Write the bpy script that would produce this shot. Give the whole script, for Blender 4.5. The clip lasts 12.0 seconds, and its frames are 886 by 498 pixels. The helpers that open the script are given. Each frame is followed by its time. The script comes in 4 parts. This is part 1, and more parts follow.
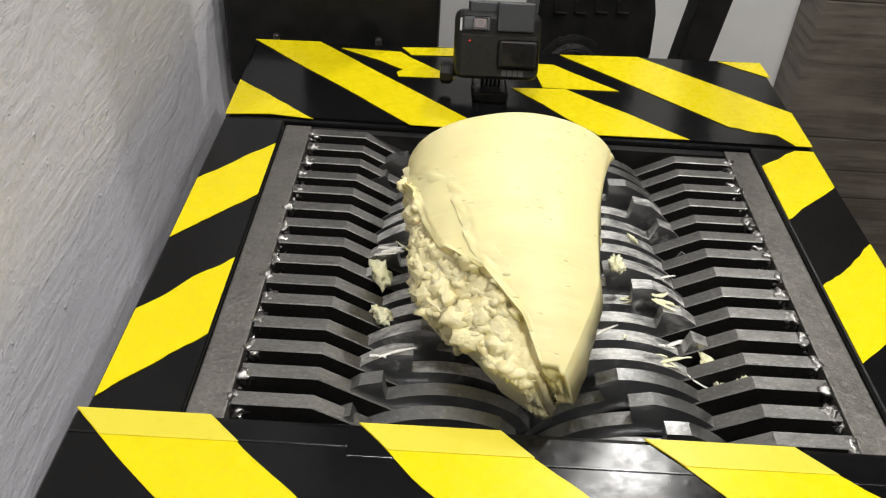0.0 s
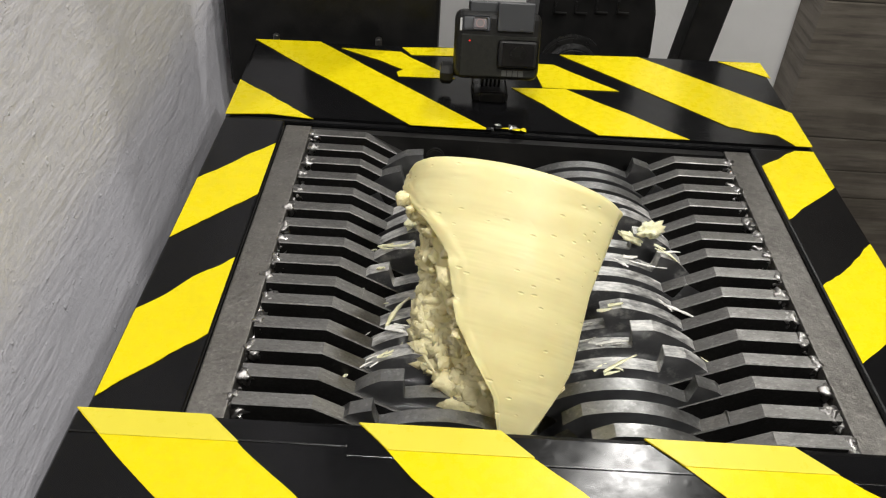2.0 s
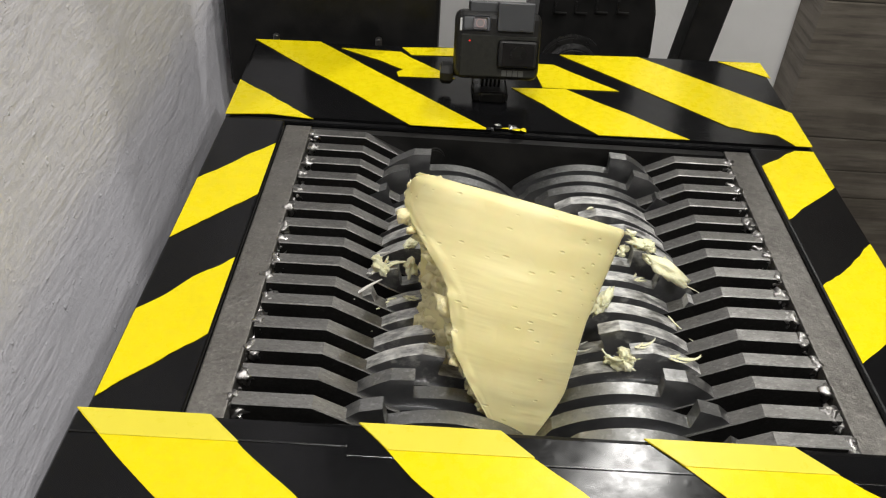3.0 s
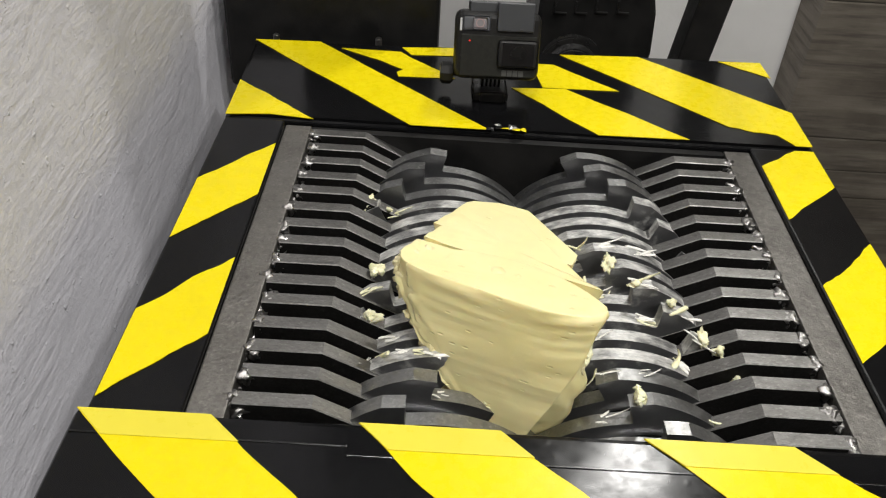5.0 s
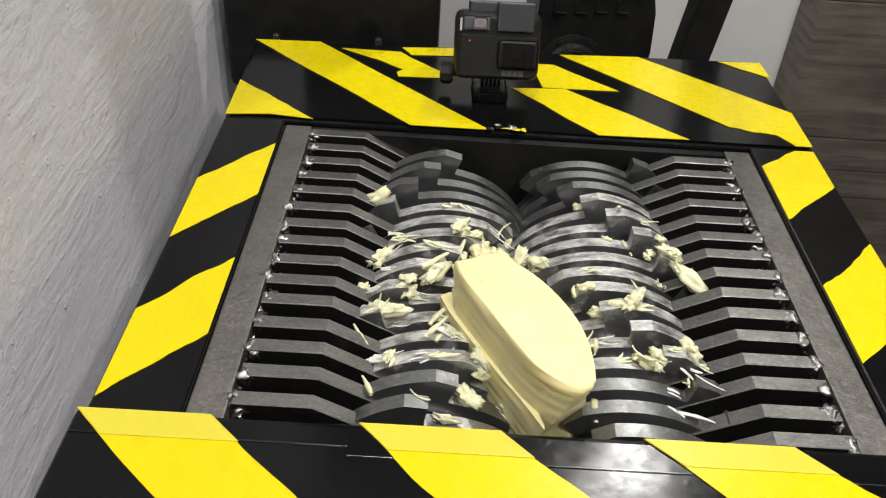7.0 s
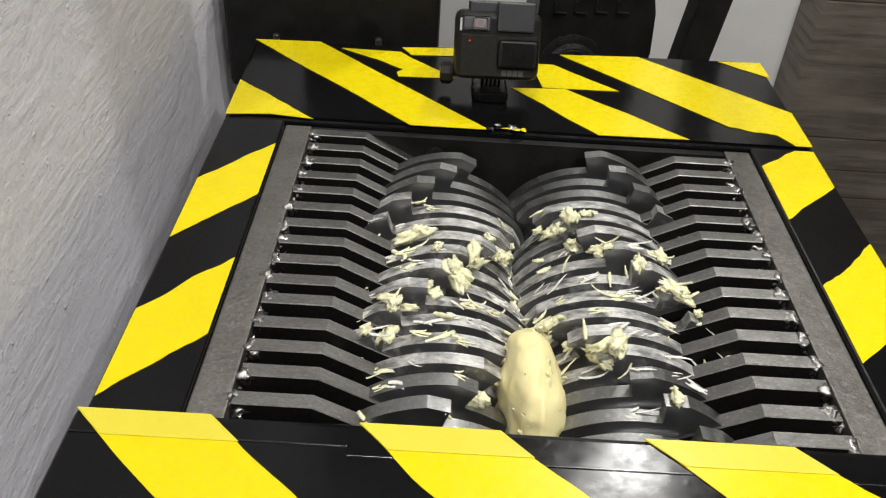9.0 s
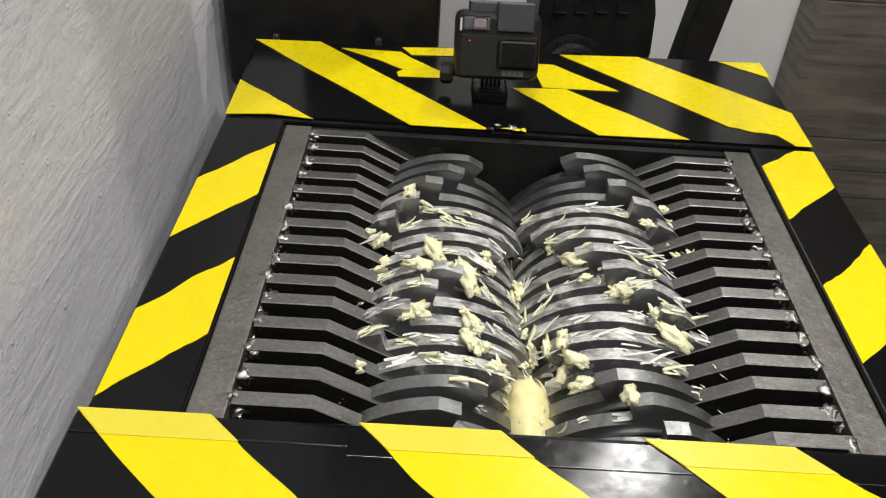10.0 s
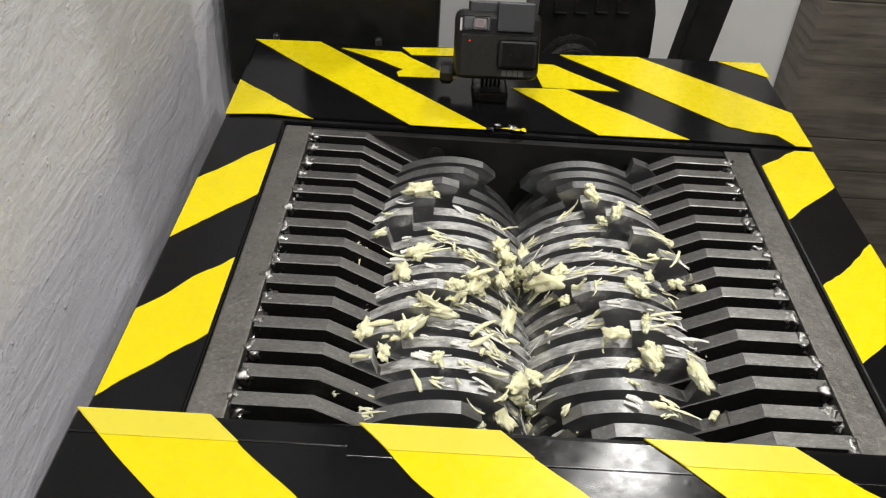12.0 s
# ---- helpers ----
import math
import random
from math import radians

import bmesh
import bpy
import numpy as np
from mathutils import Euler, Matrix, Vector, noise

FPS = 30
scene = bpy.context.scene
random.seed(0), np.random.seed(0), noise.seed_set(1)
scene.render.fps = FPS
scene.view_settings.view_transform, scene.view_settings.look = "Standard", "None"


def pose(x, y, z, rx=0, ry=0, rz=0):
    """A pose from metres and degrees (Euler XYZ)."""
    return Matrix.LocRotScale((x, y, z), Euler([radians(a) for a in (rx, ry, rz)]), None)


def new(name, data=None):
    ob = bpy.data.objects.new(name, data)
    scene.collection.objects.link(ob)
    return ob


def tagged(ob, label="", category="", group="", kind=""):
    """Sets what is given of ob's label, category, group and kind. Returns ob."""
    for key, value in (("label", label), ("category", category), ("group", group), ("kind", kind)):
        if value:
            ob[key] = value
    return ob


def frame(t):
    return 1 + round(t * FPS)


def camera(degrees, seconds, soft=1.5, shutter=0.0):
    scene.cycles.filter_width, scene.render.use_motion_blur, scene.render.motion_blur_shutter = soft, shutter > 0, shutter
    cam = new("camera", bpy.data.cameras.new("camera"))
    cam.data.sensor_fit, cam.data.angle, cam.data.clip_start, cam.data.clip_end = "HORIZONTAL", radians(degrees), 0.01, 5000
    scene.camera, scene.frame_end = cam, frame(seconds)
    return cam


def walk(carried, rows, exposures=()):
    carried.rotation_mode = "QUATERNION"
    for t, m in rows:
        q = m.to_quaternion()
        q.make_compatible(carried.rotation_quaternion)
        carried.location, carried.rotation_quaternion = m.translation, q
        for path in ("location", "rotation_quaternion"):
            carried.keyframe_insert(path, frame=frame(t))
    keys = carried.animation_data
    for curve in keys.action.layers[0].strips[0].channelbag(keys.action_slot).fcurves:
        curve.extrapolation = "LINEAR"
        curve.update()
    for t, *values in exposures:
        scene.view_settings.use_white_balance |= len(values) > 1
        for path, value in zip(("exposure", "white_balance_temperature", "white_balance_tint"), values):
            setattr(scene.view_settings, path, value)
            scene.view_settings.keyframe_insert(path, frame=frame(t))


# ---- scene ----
from mathutils import Vector as V3

# ================= camera: held still =================
cam = camera(55.19, 12.0, soft=1.15, shutter=0.2)
EYE = (-0.0630, -0.5851, 0.3406)
CAM_POSE = Matrix.LocRotScale(EYE, Matrix((
    (0.99819782, -0.05884106, -0.01178296),
    (0.02650901, 0.60852425, -0.79309237),
    (0.05383661, 0.79135072, 0.60898740))).to_quaternion(), None)
walk(cam, [(0.0, CAM_POSE), (12.0, CAM_POSE)], exposures=[(0.0, 0.0), (12.0, 0.0)])

# ================= light =================
world = bpy.data.worlds.new("world")
scene.world = world
world.use_nodes = True
world.node_tree.nodes["Background"].inputs[0].default_value = (0.9, 0.95, 1.0, 1)
world.node_tree.nodes["Background"].inputs[1].default_value = 0.012

CEIL = 1.55      # ceiling height over the machine's top
FLOOR = -0.95
PANELS = [       # x, y, width, watts
    (0.53, 0.930, 0.050, 8.0),
    (0.42, 0.800, 0.050, 3.0),
    (-0.08, -0.22, 0.240, 8.5),
    (0.72, -0.30, 0.120, 9.0),
    (0.45, -1.30, 0.280, 19.0),
]
for px_, py_, wide, watts in PANELS:
    ld = bpy.data.lights.new("panel_light", "AREA")
    ld.shape, ld.size, ld.energy = "SQUARE", wide, watts
    ld.color = (1.0, 0.985, 0.945)
    lo = new("panel_light", ld)
    lo.matrix_world = pose(px_, py_, CEIL - 0.030)


# ================= materials =================
def mat(name, build):
    m = bpy.data.materials.new(name)
    m.use_nodes = True
    nt = m.node_tree
    bsdf = nt.nodes["Principled BSDF"]
    build(nt, bsdf)
    return m


def coords(nt, scale=(1, 1, 1), which="Object"):
    tc = nt.nodes.new("ShaderNodeTexCoord")
    mp = nt.nodes.new("ShaderNodeMapping")
    mp.inputs["Scale"].default_value = scale
    nt.links.new(tc.outputs[which], mp.inputs["Vector"])
    return mp.outputs[0]


def noise_tex(nt, vec, scale, detail=4.0, rough=0.55):
    n = nt.nodes.new("ShaderNodeTexNoise")
    n.inputs["Scale"].default_value = scale
    n.inputs["Detail"].default_value = detail
    n.inputs["Roughness"].default_value = rough
    nt.links.new(vec, n.inputs["Vector"])
    return n.outputs["Fac"]


def ramp(nt, fac, stops):
    r = nt.nodes.new("ShaderNodeValToRGB")
    el = r.color_ramp.elements
    while len(el) < len(stops):
        el.new(0.5)
    for e, (p, c) in zip(el, stops):
        e.position = p
        e.color = (*c, 1) if len(c) == 3 else c
    nt.links.new(fac, r.inputs[0])
    return r.outputs[0]


def value_range(nt, fac, a, b, lo=0.0, hi=1.0):
    r = nt.nodes.new("ShaderNodeMapRange")
    r.inputs["From Min"].default_value, r.inputs["From Max"].default_value = lo, hi
    r.inputs["To Min"].default_value, r.inputs["To Max"].default_value = a, b
    nt.links.new(fac, r.inputs["Value"])
    return r.outputs[0]


def mix(nt, fac, a, b, mode="MIX"):
    m = nt.nodes.new("ShaderNodeMix")
    m.data_type, m.blend_type = "RGBA", mode
    if isinstance(fac, float):
        m.inputs[0].default_value = fac
    else:
        nt.links.new(fac, m.inputs[0])
    for sock, v in ((m.inputs[6], a), (m.inputs[7], b)):
        if isinstance(v, tuple):
            sock.default_value = (*v, 1)
        else:
            nt.links.new(v, sock)
    return m.outputs[2]


def add(nt, a, b, op="ADD"):
    m = nt.nodes.new("ShaderNodeMath")
    m.operation = op
    for i, v in enumerate((a, b)):
        if isinstance(v, (int, float)):
            m.inputs[i].default_value = v
        else:
            nt.links.new(v, m.inputs[i])
    return m.outputs[0]


def bump(nt, bsdf, height, strength, distance):
    b = nt.nodes.new("ShaderNodeBump")
    b.inputs["Strength"].default_value, b.inputs["Distance"].default_value = strength, distance
    nt.links.new(height, b.inputs["Height"])
    nt.links.new(b.outputs[0], bsdf.inputs["Normal"])


def tape(colour, dirt, rough):
    def build(nt, b):
        v = coords(nt)
        big = noise_tex(nt, v, 14, 3)
        fine = noise_tex(nt, v, 150, 5, 0.65)
        col = mix(nt, value_range(nt, big, 0.0, 0.35, 0.35, 0.75), colour, dirt)
        specks = value_range(nt, noise_tex(nt, v, 420, 2), 0.0, 0.5, 0.71, 0.76)
        col = mix(nt, specks, col, dirt)
        nt.links.new(col, b.inputs["Base Color"])
        nt.links.new(value_range(nt, fine, rough * 0.8, rough * 1.3, 0.3, 0.7), b.inputs["Roughness"])
        b.inputs["Specular IOR Level"].default_value = 0.22
        # soft waves, small blisters where air is caught, fine grain
        vor = nt.nodes.new("ShaderNodeTexVoronoi")
        vor.inputs["Scale"].default_value = 95
        nt.links.new(v, vor.inputs["Vector"])
        blister = value_range(nt, vor.outputs["Distance"], 0.5, 0.0, 0.05, 0.22)
        patches = value_range(nt, noise_tex(nt, v, 22, 2), 0.0, 1.0, 0.52, 0.62)
        h = add(nt, noise_tex(nt, v, 26, 2), add(nt, fine, 0.05, "MULTIPLY"))
        h = add(nt, h, add(nt, add(nt, blister, patches, "MULTIPLY"), 0.22, "MULTIPLY"))
        bump(nt, b, h, 0.085, 0.004)
    return build


M_YELLOW = mat("yellow_tape", tape((0.75, 0.615, 0.004), (0.62, 0.505, 0.006), 0.27))
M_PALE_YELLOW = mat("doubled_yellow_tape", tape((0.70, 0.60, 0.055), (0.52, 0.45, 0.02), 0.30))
M_BLACK = mat("black_tape", tape((0.004, 0.004, 0.0045), (0.010, 0.010, 0.010), 0.165))


def steel(colour, dark, rough, scale=(1, 1, 1), metal=1.0, bump_h=0.25, stain=0.5):
    def build(nt, b):
        v = coords(nt, scale)
        info = nt.nodes.new("ShaderNodeObjectInfo")
        shift = nt.nodes.new("ShaderNodeVectorMath")
        shift.operation = "ADD"
        nt.links.new(v, shift.inputs[0])
        nt.links.new(add(nt, info.outputs["Random"], 5.0, "MULTIPLY"), shift.inputs[1])
        v = shift.outputs[0]
        big = noise_tex(nt, v, 30, 4)
        mid = noise_tex(nt, v, 120, 4, 0.65)
        fine = noise_tex(nt, v, 420, 4, 0.7)
        col = mix(nt, value_range(nt, big, 0.0, stain, 0.4, 0.7), colour, dark)
        col = mix(nt, value_range(nt, mid, 0.0, stain, 0.48, 0.72), col, dark)
        col = mix(nt, value_range(nt, fine, 0.0, 0.6, 0.5, 0.72), col, dark)
        bright = tuple(min(0.9, c * 1.5) for c in colour)
        col = mix(nt, value_range(nt, noise_tex(nt, v, 330, 3), 0.0, 0.6, 0.56, 0.70), col, bright)
        nt.links.new(col, b.inputs["Base Color"])
        b.inputs["Metallic"].default_value = metal
        nt.links.new(value_range(nt, mid, rough * 0.75, rough * 1.3, 0.3, 0.7), b.inputs["Roughness"])
        bump(nt, b, add(nt, fine, mid), bump_h, 0.0007)
    return build


M_BAR = mat("mill_steel", steel((0.235, 0.23, 0.22), (0.10, 0.096, 0.09), 0.40, (1, 2, 1), 0.95, 0.30, 0.35))
M_BAR_SIDE = mat("mill_scale", steel((0.024, 0.023, 0.022), (0.012, 0.011, 0.010), 0.55, (1, 1, 1), 0.7, 0.4, 0.5))
M_PLATE = mat("scaled_plate", steel((0.20, 0.19, 0.175), (0.085, 0.08, 0.073), 0.50, (1, 1, 1), 0.85, 0.8, 0.35))
M_WELD = mat("weld_bead", steel((0.42, 0.41, 0.40), (0.16, 0.15, 0.14), 0.33, (1, 1, 1), 1.0, 0.7))
M_DISC = mat("blade_steel", steel((0.32, 0.32, 0.315), (0.18, 0.18, 0.175), 0.42, (1, 1, 1), 1.0, 0.15))


def turned_face(nt, b):
    """A lathe-turned face: the light draws out into streaks across its rings."""
    v = coords(nt)
    n = noise_tex(nt, v, 60, 4)
    nt.links.new(ramp(nt, n, [(0.3, (0.24, 0.24, 0.245)), (0.7, (0.36, 0.36, 0.365))]), b.inputs["Base Color"])
    b.inputs["Metallic"].default_value = 0.9
    b.inputs["Roughness"].default_value = 0.38
    b.inputs["Anisotropic"].default_value = 0.75
    tg = nt.nodes.new("ShaderNodeTangent")
    tg.direction_type, tg.axis = "RADIAL", "Y"
    nt.links.new(tg.outputs[0], b.inputs["Tangent"])


def smeared(base_build, low, high):
    def build(nt, b):
        base_build(nt, b)
        base = b.inputs["Base Color"].links[0].from_socket
        info = nt.nodes.new("ShaderNodeObjectInfo")
        shift = nt.nodes.new("ShaderNodeVectorMath")
        shift.operation = "ADD"
        nt.links.new(coords(nt, (1, 2.5, 1)), shift.inputs[0])
        nt.links.new(add(nt, info.outputs["Random"], 7.0, "MULTIPLY"), shift.inputs[1])
        n1 = noise_tex(nt, shift.outputs[0], 75, 5, 0.65)
        n2 = noise_tex(nt, shift.outputs[0], 260, 4, 0.7)
        mask = value_range(nt, add(nt, n1, add(nt, n2, 0.45, "MULTIPLY")), 0.0, 0.72, low, high)
        nt.links.new(mix(nt, mask, base, (0.80, 0.79, 0.75)), b.inputs["Base Color"])
        nt.links.new(value_range(nt, mask, 0.8, 0.0), b.inputs["Metallic"])
        nt.links.new(value_range(nt, mask, 0.34, 0.65), b.inputs["Roughness"])
    return build


RIM = steel((0.30, 0.30, 0.295), (0.17, 0.17, 0.165), 0.46, (1, 1, 1), 1.0, 0.15)
M_DISC_SMEARED = mat("smeared_blade_steel", smeared(RIM, 0.60, 0.90))
M_FACE_STEEL = mat("turned_blade_face", turned_face)
M_FACE_SMEARED = mat("smeared_blade_face", smeared(turned_face, 0.76, 0.98))


def turned_shaft(nt, b):
    """Lathe-turned round: each lamp draws one bright line along it."""
    n = noise_tex(nt, coords(nt, (1, 14, 1)), 60, 3)
    nt.links.new(ramp(nt, n, [(0.3, (0.22, 0.22, 0.225)), (0.7, (0.34, 0.34, 0.345))]), b.inputs["Base Color"])
    b.inputs["Metallic"].default_value = 1.0
    b.inputs["Roughness"].default_value = 0.13
    b.inputs["Anisotropic"].default_value = 0.92
    tg = nt.nodes.new("ShaderNodeTangent")
    tg.direction_type, tg.axis = "RADIAL", "Y"
    nt.links.new(tg.outputs[0], b.inputs["Tangent"])


M_SHAFT = mat("turned_steel", turned_shaft)


def paint_black(rough, base=0.010):
    def build(nt, b):
        v = coords(nt)
        n = noise_tex(nt, v, 40, 4)
        col = ramp(nt, n, [(0.3, (base, base, base)), (0.8, (base * 2.2, base * 2.1, base * 2.0))])
        nt.links.new(col, b.inputs["Base Color"])
        nt.links.new(value_range(nt, n, rough * 0.8, rough * 1.3, 0.3, 0.7), b.inputs["Roughness"])
        b.inputs["Specular IOR Level"].default_value = 0.5 if rough < 0.3 else 0.22
        bump(nt, b, noise_tex(nt, v, 500, 3), 0.15, 0.0008)
    return build


M_PAINT = mat("black_paint", paint_black(0.45, 0.008))
M_RUBBER = mat("black_plastic", paint_black(0.40, 0.010))
M_GLOSS = mat("gloss_plastic", paint_black(0.30, 0.005))


def b_face(nt, b):
    v = coords(nt)
    n = noise_tex(nt, v, 300, 3)
    nt.links.new(ramp(nt, n, [(0.3, (0.011, 0.011, 0.009)), (0.8, (0.020, 0.020, 0.016))]), b.inputs["Base Color"])
    b.inputs["Roughness"].default_value = 0.6
    b.inputs["Specular IOR Level"].default_value = 0.2
    bump(nt, b, n, 0.2, 0.0005)


M_FACE = mat("grey_rubberised_face", b_face)


def b_cheese(nt, b):
    v = coords(nt)
    big = noise_tex(nt, v, 22, 4)
    col = ramp(nt, big, [(0.3, (0.78, 0.69, 0.345)), (0.7, (0.83, 0.75, 0.405))])
    nt.links.new(col, b.inputs["Base Color"])
    b.inputs["Roughness"].default_value = 0.40
    b.inputs["Specular IOR Level"].default_value = 0.32
    b.inputs["Subsurface Weight"].default_value = 0.25
    b.inputs["Subsurface Radius"].default_value = (0.012, 0.008, 0.004)
    b.inputs["Subsurface Scale"].default_value = 0.5
    vor = nt.nodes.new("ShaderNodeTexVoronoi")
    vor.inputs["Scale"].default_value = 120
    nt.links.new(coords(nt, (0.6, 1, 1.6)), vor.inputs["Vector"])
    pits = value_range(nt, vor.outputs["Distance"], 0.0, 1.0, 0.03, 0.16)
    creases = add(nt, noise_tex(nt, coords(nt, (16, 16, 150)), 1.0, 2), value_range(nt, noise_tex(nt, v, 26, 2), 0.0, 1.0, 0.42, 0.66), "MULTIPLY")
    h = add(nt, add(nt, pits, 0.32, "MULTIPLY"), add(nt, creases, 0.5, "MULTIPLY"))
    bump(nt, b, h, 0.5, 0.0035)


M_CHEESE = mat("pale_cheese", b_cheese)


def b_curd(nt, b):
    v = coords(nt)
    n = noise_tex(nt, v, 160, 5, 0.7)
    nt.links.new(ramp(nt, n, [(0.25, (0.80, 0.76, 0.44)), (0.7, (0.88, 0.86, 0.62))]), b.inputs["Base Color"])
    b.inputs["Roughness"].default_value = 0.55
    b.inputs["Subsurface Weight"].default_value = 0.15
    b.inputs["Subsurface Radius"].default_value = (0.008, 0.006, 0.003)
    b.inputs["Subsurface Scale"].default_value = 0.4
    bump(nt, b, n, 0.6, 0.003)


M_CURD = mat("torn_cheese", b_curd)


def b_core(nt, b):
    b_curd(nt, b)
    n = noise_tex(nt, coords(nt), 90, 5, 0.7)
    nt.links.new(ramp(nt, n, [(0.25, (0.80, 0.70, 0.37)), (0.7, (0.87, 0.79, 0.49))]), b.inputs["Base Color"])


M_CORE = mat("cheese_core", b_core)


def b_smear(nt, b):
    v = coords(nt)
    n = noise_tex(nt, v, 300, 4, 0.7)
    nt.links.new(ramp(nt, n, [(0.3, (0.62, 0.61, 0.57)), (0.7, (0.88, 0.86, 0.80))]), b.inputs["Base Color"])
    b.inputs["Roughness"].default_value = 0.6
    bump(nt, b, n, 0.5, 0.001)


M_SMEAR = mat("cheese_smear", b_smear)


def b_plaster(nt, b):
    v = coords(nt)
    big = noise_tex(nt, v, 5, 4)
    mp = nt.nodes.new("ShaderNodeMapping")
    mp.inputs["Rotation"].default_value = (radians(40), 0, 0)
    mp.inputs["Scale"].default_value = (1, 22, 150)
    tc = nt.nodes.new("ShaderNodeTexCoord")
    nt.links.new(tc.outputs["Object"], mp.inputs["Vector"])
    strokes = noise_tex(nt, mp.outputs[0], 1.0, 4, 0.6)
    lumps = noise_tex(nt, v, 55, 5, 0.7)
    col = mix(nt, value_range(nt, big, 0.0, 1.0, 0.35, 0.7), (0.755, 0.745, 0.80), (0.695, 0.685, 0.735))
    col = mix(nt, value_range(nt, strokes, 0.0, 0.4, 0.5, 0.75), col, (0.79, 0.78, 0.83))
    nt.links.new(col, b.inputs["Base Color"])
    b.inputs["Roughness"].default_value = 0.85
    zones = value_range(nt, noise_tex(nt, v, 7, 3), 0.15, 1.0, 0.4, 0.65)
    grit = value_range(nt, noise_tex(nt, v, 130, 3, 0.6), 0.0, 1.0, 0.62, 0.75)
    h = add(nt, add(nt, add(nt, strokes, 0.55, "MULTIPLY"), zones, "MULTIPLY"), add(nt, lumps, 0.55, "MULTIPLY"))
    h = add(nt, h, add(nt, add(nt, grit, zones, "MULTIPLY"), 0.5, "MULTIPLY"))
    bump(nt, b, h, 0.5, 0.005)


M_PLASTER = mat("rough_plaster", b_plaster)


def b_white(nt, b):
    v = coords(nt)
    n = noise_tex(nt, v, 9, 5)
    nt.links.new(ramp(nt, n, [(0.3, (0.80, 0.80, 0.79)), (0.7, (0.86, 0.86, 0.85))]), b.inputs["Base Color"])
    b.inputs["Roughness"].default_value = 0.8
    bump(nt, b, noise_tex(nt, v, 120, 4), 0.2, 0.002)


M_WHITE = mat("white_wall_paint", b_white)


def b_concrete(nt, b):
    v = coords(nt)
    n1 = noise_tex(nt, v, 6, 5, 0.6)
    n2 = noise_tex(nt, coords(nt, (3, 3, 26)), 1.5, 5, 0.65)
    n3 = noise_tex(nt, v, 90, 5, 0.7)
    col = mix(nt, value_range(nt, n1, 0.0, 1.0, 0.35, 0.7), (0.17, 0.150, 0.122), (0.095, 0.082, 0.066))
    col = mix(nt, value_range(nt, n2, 0.0, 0.85, 0.45, 0.7), col, (0.24, 0.215, 0.18))
    col = mix(nt, value_range(nt, noise_tex(nt, coords(nt, (5, 5, 90)), 1.0, 4), 0.0, 0.7, 0.52, 0.7), col, (0.07, 0.06, 0.05))
    nt.links.new(col, b.inputs["Base Color"])
    b.inputs["Roughness"].default_value = 0.85
    bump(nt, b, add(nt, n2, n3), 0.4, 0.004)


M_CONCRETE = mat("board_marked_concrete", b_concrete)


def b_glow(nt, b):
    b.inputs["Base Color"].default_value = (0.9, 0.9, 0.9, 1)
    b.inputs["Emission Color"].default_value = (1.0, 0.97, 0.92, 1)
    b.inputs["Emission Strength"].default_value = 4.0


M_GLOW = mat("lamp_diffuser", b_glow)


def plain(colour, rough=0.5, metal=0.0, emit=0.0):
    def build(nt, b):
        b.inputs["Base Color"].default_value = (*colour, 1)
        b.inputs["Roughness"].default_value = rough
        b.inputs["Metallic"].default_value = metal
        if emit:
            b.inputs["Emission Color"].default_value = (*colour, 1)
            b.inputs["Emission Strength"].default_value = emit
    return build


M_RED = mat("record_ring", plain((0.34, 0.24, 0.23), 0.4))
M_LED = mat("record_light", plain((0.9, 0.03, 0.02), 0.4, 0.0, 0.6))
M_GREYBTN = mat("grey_button", plain((0.20, 0.185, 0.195), 0.4))
M_LATCH = mat("satin_plastic", plain((0.038, 0.040, 0.044), 0.38))
M_RECESS = mat("grey_recess", plain((0.075, 0.078, 0.085), 0.45))
M_LIGHTBAR = mat("pale_mark", plain((0.55, 0.55, 0.55), 0.5))
M_DIMBAR = mat("dim_mark", plain((0.055, 0.055, 0.05), 0.5))
M_FLANGE = mat("worn_black_paint", paint_black(0.25, 0.012))
def b_seam(nt, b):
    b.inputs["Base Color"].default_value = (0.012, 0.012, 0.010, 1)
    b.inputs["Roughness"].default_value = 0.2
    b.inputs["Transmission Weight"].default_value = 0.85


M_SEAM = mat("clear_tape_edge", b_seam)
M_LENS = mat("lens_glass", plain((0.004, 0.004, 0.005), 0.16))


# ================= mesh helpers =================
def mesh_of(name, bm, material, smooth=False):
    me = bpy.data.meshes.new(name)
    bm.normal_update()
    bm.to_mesh(me)
    bm.free()
    me.materials.append(material)
    if smooth:
        me.polygons.foreach_set("use_smooth", [True] * len(me.polygons))
    return me


def part(name, bm, material, parent, label="", smooth=False):
    ob = new(name, mesh_of(name, bm, material, smooth))
    ob.parent = parent
    if label:
        ob["label"] = label
    return ob


def thing(name, label, category, at=(0, 0, 0), group="", kind=""):
    ob = new(name)
    ob.location = at
    return tagged(ob, label, category, group, kind)


def box_bm(x0, x1, y0, y1, z0, z1, bevel=0.0, seg=2, bm=None):
    own = bm is None
    bm = bm or bmesh.new()
    r = bmesh.ops.create_cube(bm, size=1.0)
    m = Matrix.Translation(((x0 + x1) / 2, (y0 + y1) / 2, (z0 + z1) / 2)) @ Matrix.Diagonal((x1 - x0, y1 - y0, z1 - z0, 1))
    bmesh.ops.transform(bm, matrix=m, verts=r["verts"])
    if bevel > 0:
        es = list({e for v in r["verts"] for e in v.link_edges})
        bmesh.ops.bevel(bm, geom=es, offset=bevel, segments=seg, affect="EDGES", profile=0.6)
    return bm


